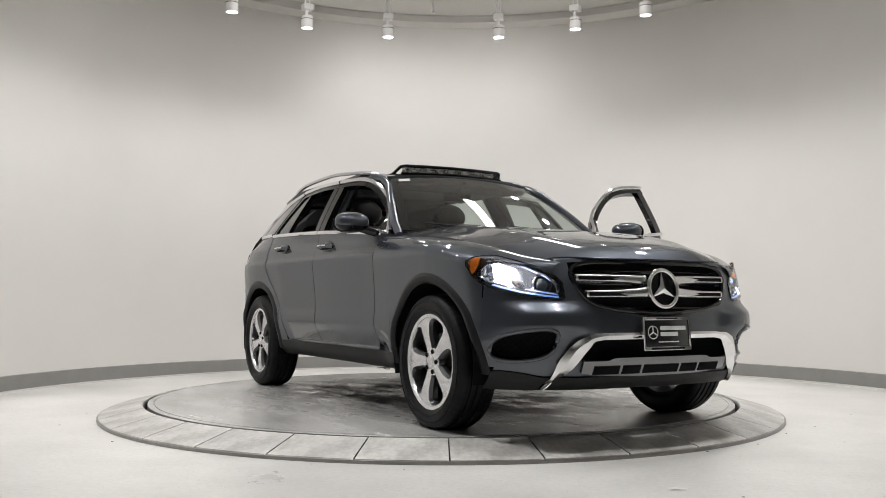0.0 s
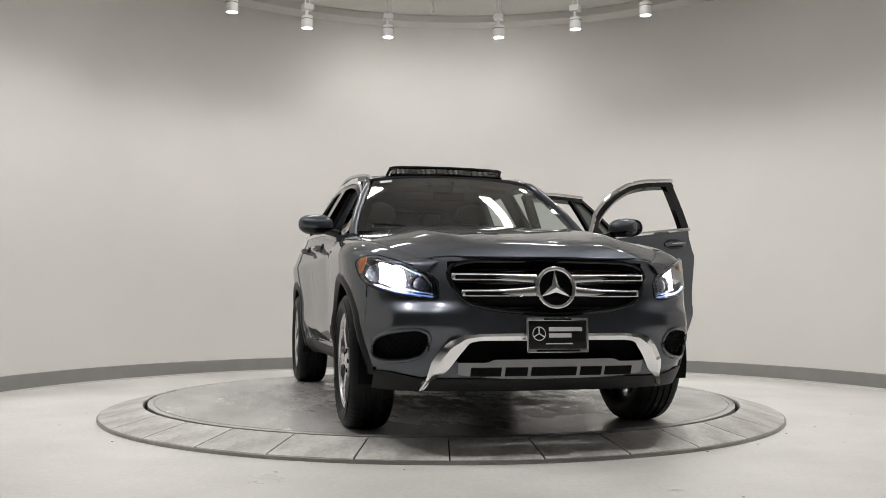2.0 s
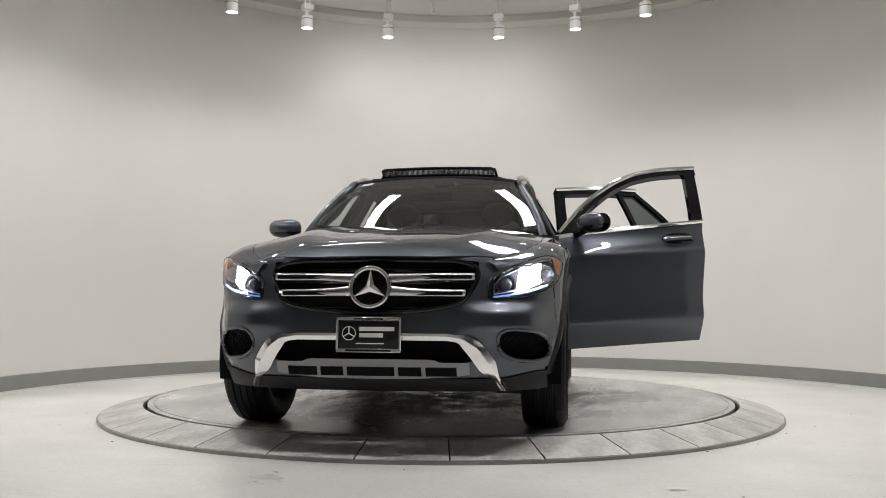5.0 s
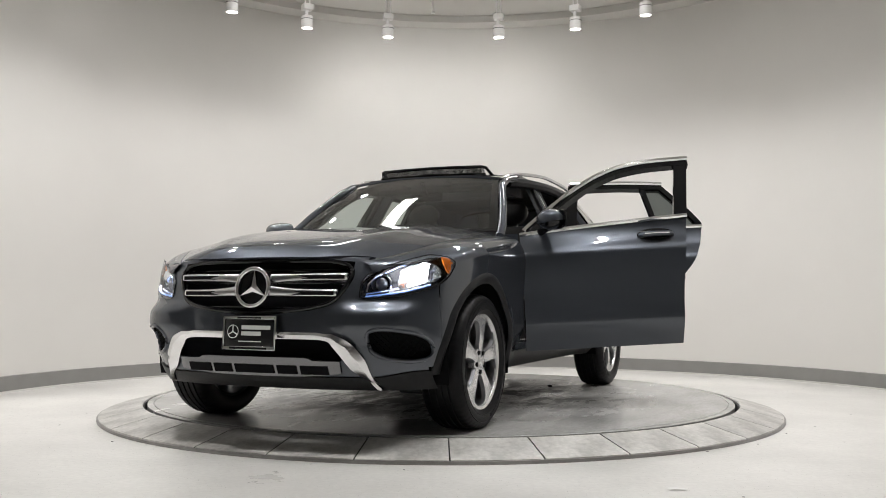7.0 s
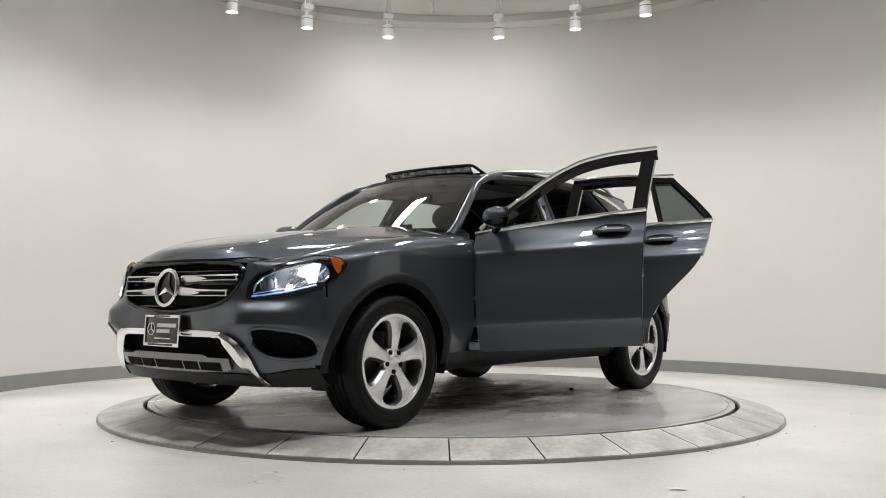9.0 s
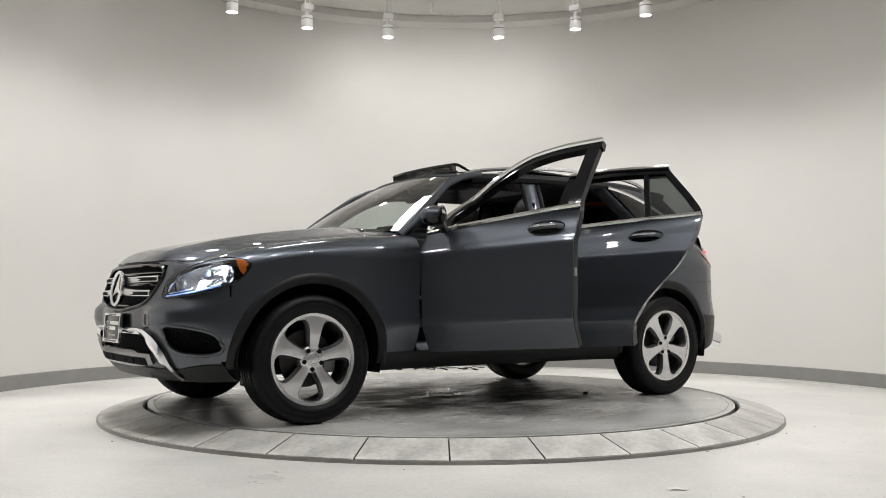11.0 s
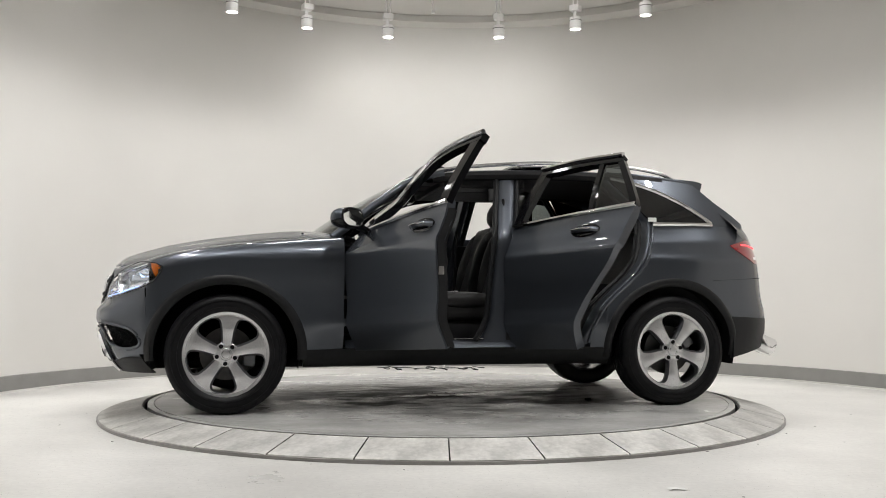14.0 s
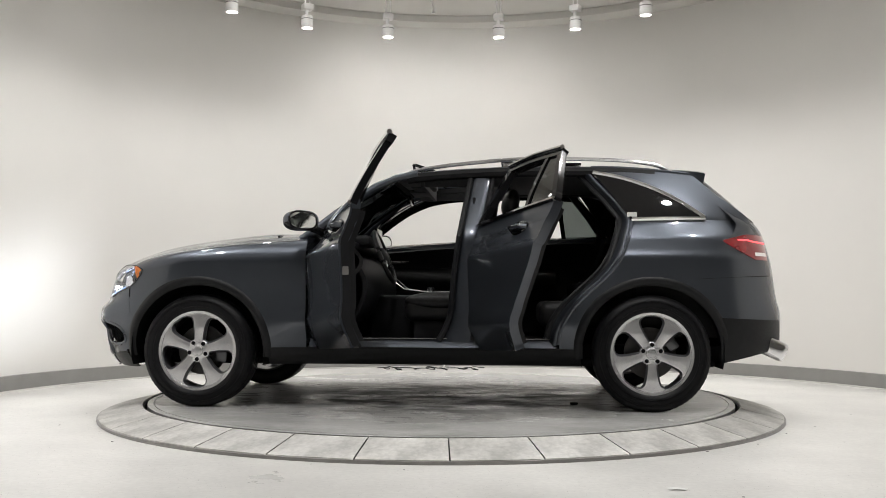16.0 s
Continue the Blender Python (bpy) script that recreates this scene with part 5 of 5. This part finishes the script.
DOOR_OPEN = {"front": (pose(0.722, 0.905, 0.8), 67.0, 3.2), "rear": (pose(-0.33, 0.9, 0.8), 64.0, 2.4)}
for s in (1, -1):
    for which in ("front", "rear"):
        d = door(s, which)
        if s > 0:
            h, a, lift = DOOR_OPEN[which]
            d["label"] = "grey door standing wide open"
            d.matrix_basis = h @ pose(0, 0, 0, 0, 0, -a) @ pose(0, 0, 0, 0, lift, 0) @ h.inverted()
            hx = h.translation
            for z in (0.52, 0.86):
                part("door_hinge", block(hx.x - 0.06, hx.x + 0.02, 0.80, 0.87, z, z + 0.05, 0.006), PAINT, car)
            part("check_strap", tube([(hx.x + 0.01, 0.80, 0.7), (hx.x - 0.06, 0.90, 0.7)], 0.012, n=6), STEEL, car)

# ---- cabin ----
part("cabin_floor", block(-1.9, 0.75, -0.74, 0.74, 0.30, 0.40), MATTBLACK, car)
part("dashboard", patch(lambda u, v: (0.72 - 0.32 * math.sin(math.pi * min(1, v * 0.75)), lerp(-0.72, 0.72, u), lerp(1.07, 0.55, v) + 0.05 * math.sin(v * math.pi)), 16, 16, 0.03), CABIN, car)
part("dash_top", block(0.45, 0.86, -0.7, 0.7, 1.02, 1.07, 0.02, 3), CABIN, car)
part("instrument_hood", block(0.38, 0.56, 0.22, 0.56, 1.05, 1.12, 0.025, 3), CABIN, car)
part("centre_screen", block(0.40, 0.415, -0.13, 0.12, 1.07, 1.2, 0.004), GLOSSBLACK, car, "dark centre screen")
part("centre_console", block(-0.42, 0.45, -0.14, 0.14, 0.4, 0.72, 0.03, 3), CABIN, car)
part("console_trim", tube([(0.36, 0.145, 0.95), (0.3, 0.15, 0.84), (0.2, 0.15, 0.76), (0.0, 0.15, 0.735), (-0.15, 0.145, 0.745)], 0.008, n=6), SATIN, car, "silver console edge")
part("console_trim", tube([(0.36, -0.145, 0.95), (0.3, -0.15, 0.84), (0.2, -0.15, 0.76), (0.0, -0.15, 0.735), (-0.15, -0.145, 0.745)], 0.008, n=6), SATIN, car, "silver console edge")
part("controller_knob", cone(0.03, 0.025, 0.05, pose(0.02, 0, 0.75), 20), SATIN, car)
SW = pose(0.31, 0.37, 0.98, 0, -68, 0)
sw = part("steering_wheel", tube([SW @ Vector((0.185 * math.cos(t), 0.185 * math.sin(t), 0)) for t in np.linspace(0, 2 * math.pi, 41)[:-1]], 0.016, closed=True, n=10), LEATHER, car, "black leather steering wheel")
part("airbag_hub", ball(0.07, 0.08, 0.03, SW @ pose(0, 0, 0.0)), CABIN, sw)
for a in (90, 210, 330):
    part("wheel_spoke", tube([SW @ Vector((0.05 * math.sin(radians(a)), 0.05 * math.cos(radians(a)), 0)), SW @ Vector((0.18 * math.sin(radians(a)), 0.18 * math.cos(radians(a)), 0))], 0.016, n=6), SATIN, sw)
part("rear_view_mirror", block(0.16, 0.185, -0.11, 0.11, 1.38, 1.44, 0.01, 3), GLOSSBLACK, car)
part("mirror_stem", tube([(0.18, 0, 1.42), (0.27, 0, 1.5)], 0.012), GLOSSBLACK, car)
part("overhead_console", block(-0.02, 0.16, -0.13, 0.13, 1.49, 1.53, 0.015, 3), LINER, car)
for y in (0.36, -0.36):
    part("sun_visor", block(0.02, 0.2, y - 0.17, y + 0.17, 1.49, 1.505, 0.006), LINER, car)


def seat(y, x, name, wide=0.25, tilt=-16):
    root = part(name, block(x - 0.26, x + 0.26, y - wide, y + wide, 0.54, 0.70, 0.06, 4), LEATHER, car, "black leather seat")
    part("seat_base", block(x - 0.22, x + 0.2, y - wide + 0.04, y + wide - 0.04, 0.4, 0.56, 0.02), CABIN, root)
    m = Matrix.Translation((x - 0.24, y, 0.64)) @ pose(0, 0, 0, 0, tilt, 0)
    part("backrest", block(-0.07, 0.07, -wide, wide, 0.0, 0.62, 0.06, 4), LEATHER, root).matrix_basis = m
    for q in (1, -1):
        part("bolster", ball(0.075, 0.05, 0.27, pose(0.05, q * (wide - 0.03), 0.3)), LEATHER, root).matrix_basis = m
        part("cushion_bolster", ball(0.24, 0.05, 0.06, pose(x + 0.02, y + q * (wide - 0.03), 0.68)), LEATHER, root)
    part("headrest", ball(0.06, 0.13, 0.1, pose(0.0, 0, 0.735), u=24, v=14), LEATHER, root).matrix_basis = m
    for q in (0.05, -0.05):
        part("headrest_post", cone(0.007, 0.007, 0.12, pose(0, q, 0.63), 8), CHROME, root).matrix_basis = m


seat(0.37, -0.12, "driver_seat")
seat(-0.37, -0.12, "passenger_seat")
bench = part("rear_bench", block(-1.28, -0.75, -0.64, 0.64, 0.5, 0.68, 0.06, 4), LEATHER, car, "black leather rear bench")
bm2 = Matrix.Translation((-1.3, 0, 0.62)) @ pose(0, 0, 0, 0, -20, 0)
part("bench_back", block(-0.07, 0.07, -0.64, 0.64, 0, 0.6, 0.06, 4), LEATHER, bench).matrix_basis = bm2
for y in (0.4, 0.0, -0.4):
    part("rear_headrest", ball(0.05, 0.12, 0.075, pose(0, y, 0.66)), LEATHER, bench).matrix_basis = bm2
part("luggage_cover", block(-1.95, -1.5, -0.62, 0.62, 1.0, 1.03, 0.01), CABIN, car)
for s in (1, -1):
    part("load_trim", block(-2.0, -1.35, s * 0.7 - 0.03, s * 0.7 + 0.03, 0.45, 1.18, 0.02), CABIN, car)
    part("seat_belt", tube([(-0.33, s * 0.7, 1.35), (-0.32, s * 0.74, 0.9), (-0.3, s * 0.76, 0.5)], 0.012, n=6, flat=2.0), CABIN, car)

# ---- motion ----
ANG = [(0.0, -60.69), (0.5, -64.19), (1.0, -68.25), (1.5, -71.89), (2.0, -76.05), (2.5, -79.59), (3.0, -83.63), (3.5, -87.23), (4.0, -91.0), (6.5, -109.87), (7.0, -113.9), (7.5, -117.48), (8.0, -121.65), (8.5, -125.17), (9.0, -129.23), (11.5, -148.86), (12.0, -152.91), (12.5, -156.42), (13.0, -160.55), (13.5, -164.36), (14.0, -168.47), (14.5, -172.2), (15.0, -176.66), (15.5, -180.47), (16.0, -184.88)]


def motions():
    """Car, disc and what lies on the disc turn together."""
    walk(car, [(t, pose(0, 0, TABLE, 0, 0, a) @ pose(0.059, -0.006, 0)) for t, a in ANG])
    walk(disc, [(t, pose(0, 0, 0, 0, 0, a)) for t, a in ANG])
    walk(debris, [(t, pose(0, 0, TABLE, 0, 0, a) @ pose(-0.92, 0.53, 0, 0, 0, 30)) for t, a in ANG])


motions()
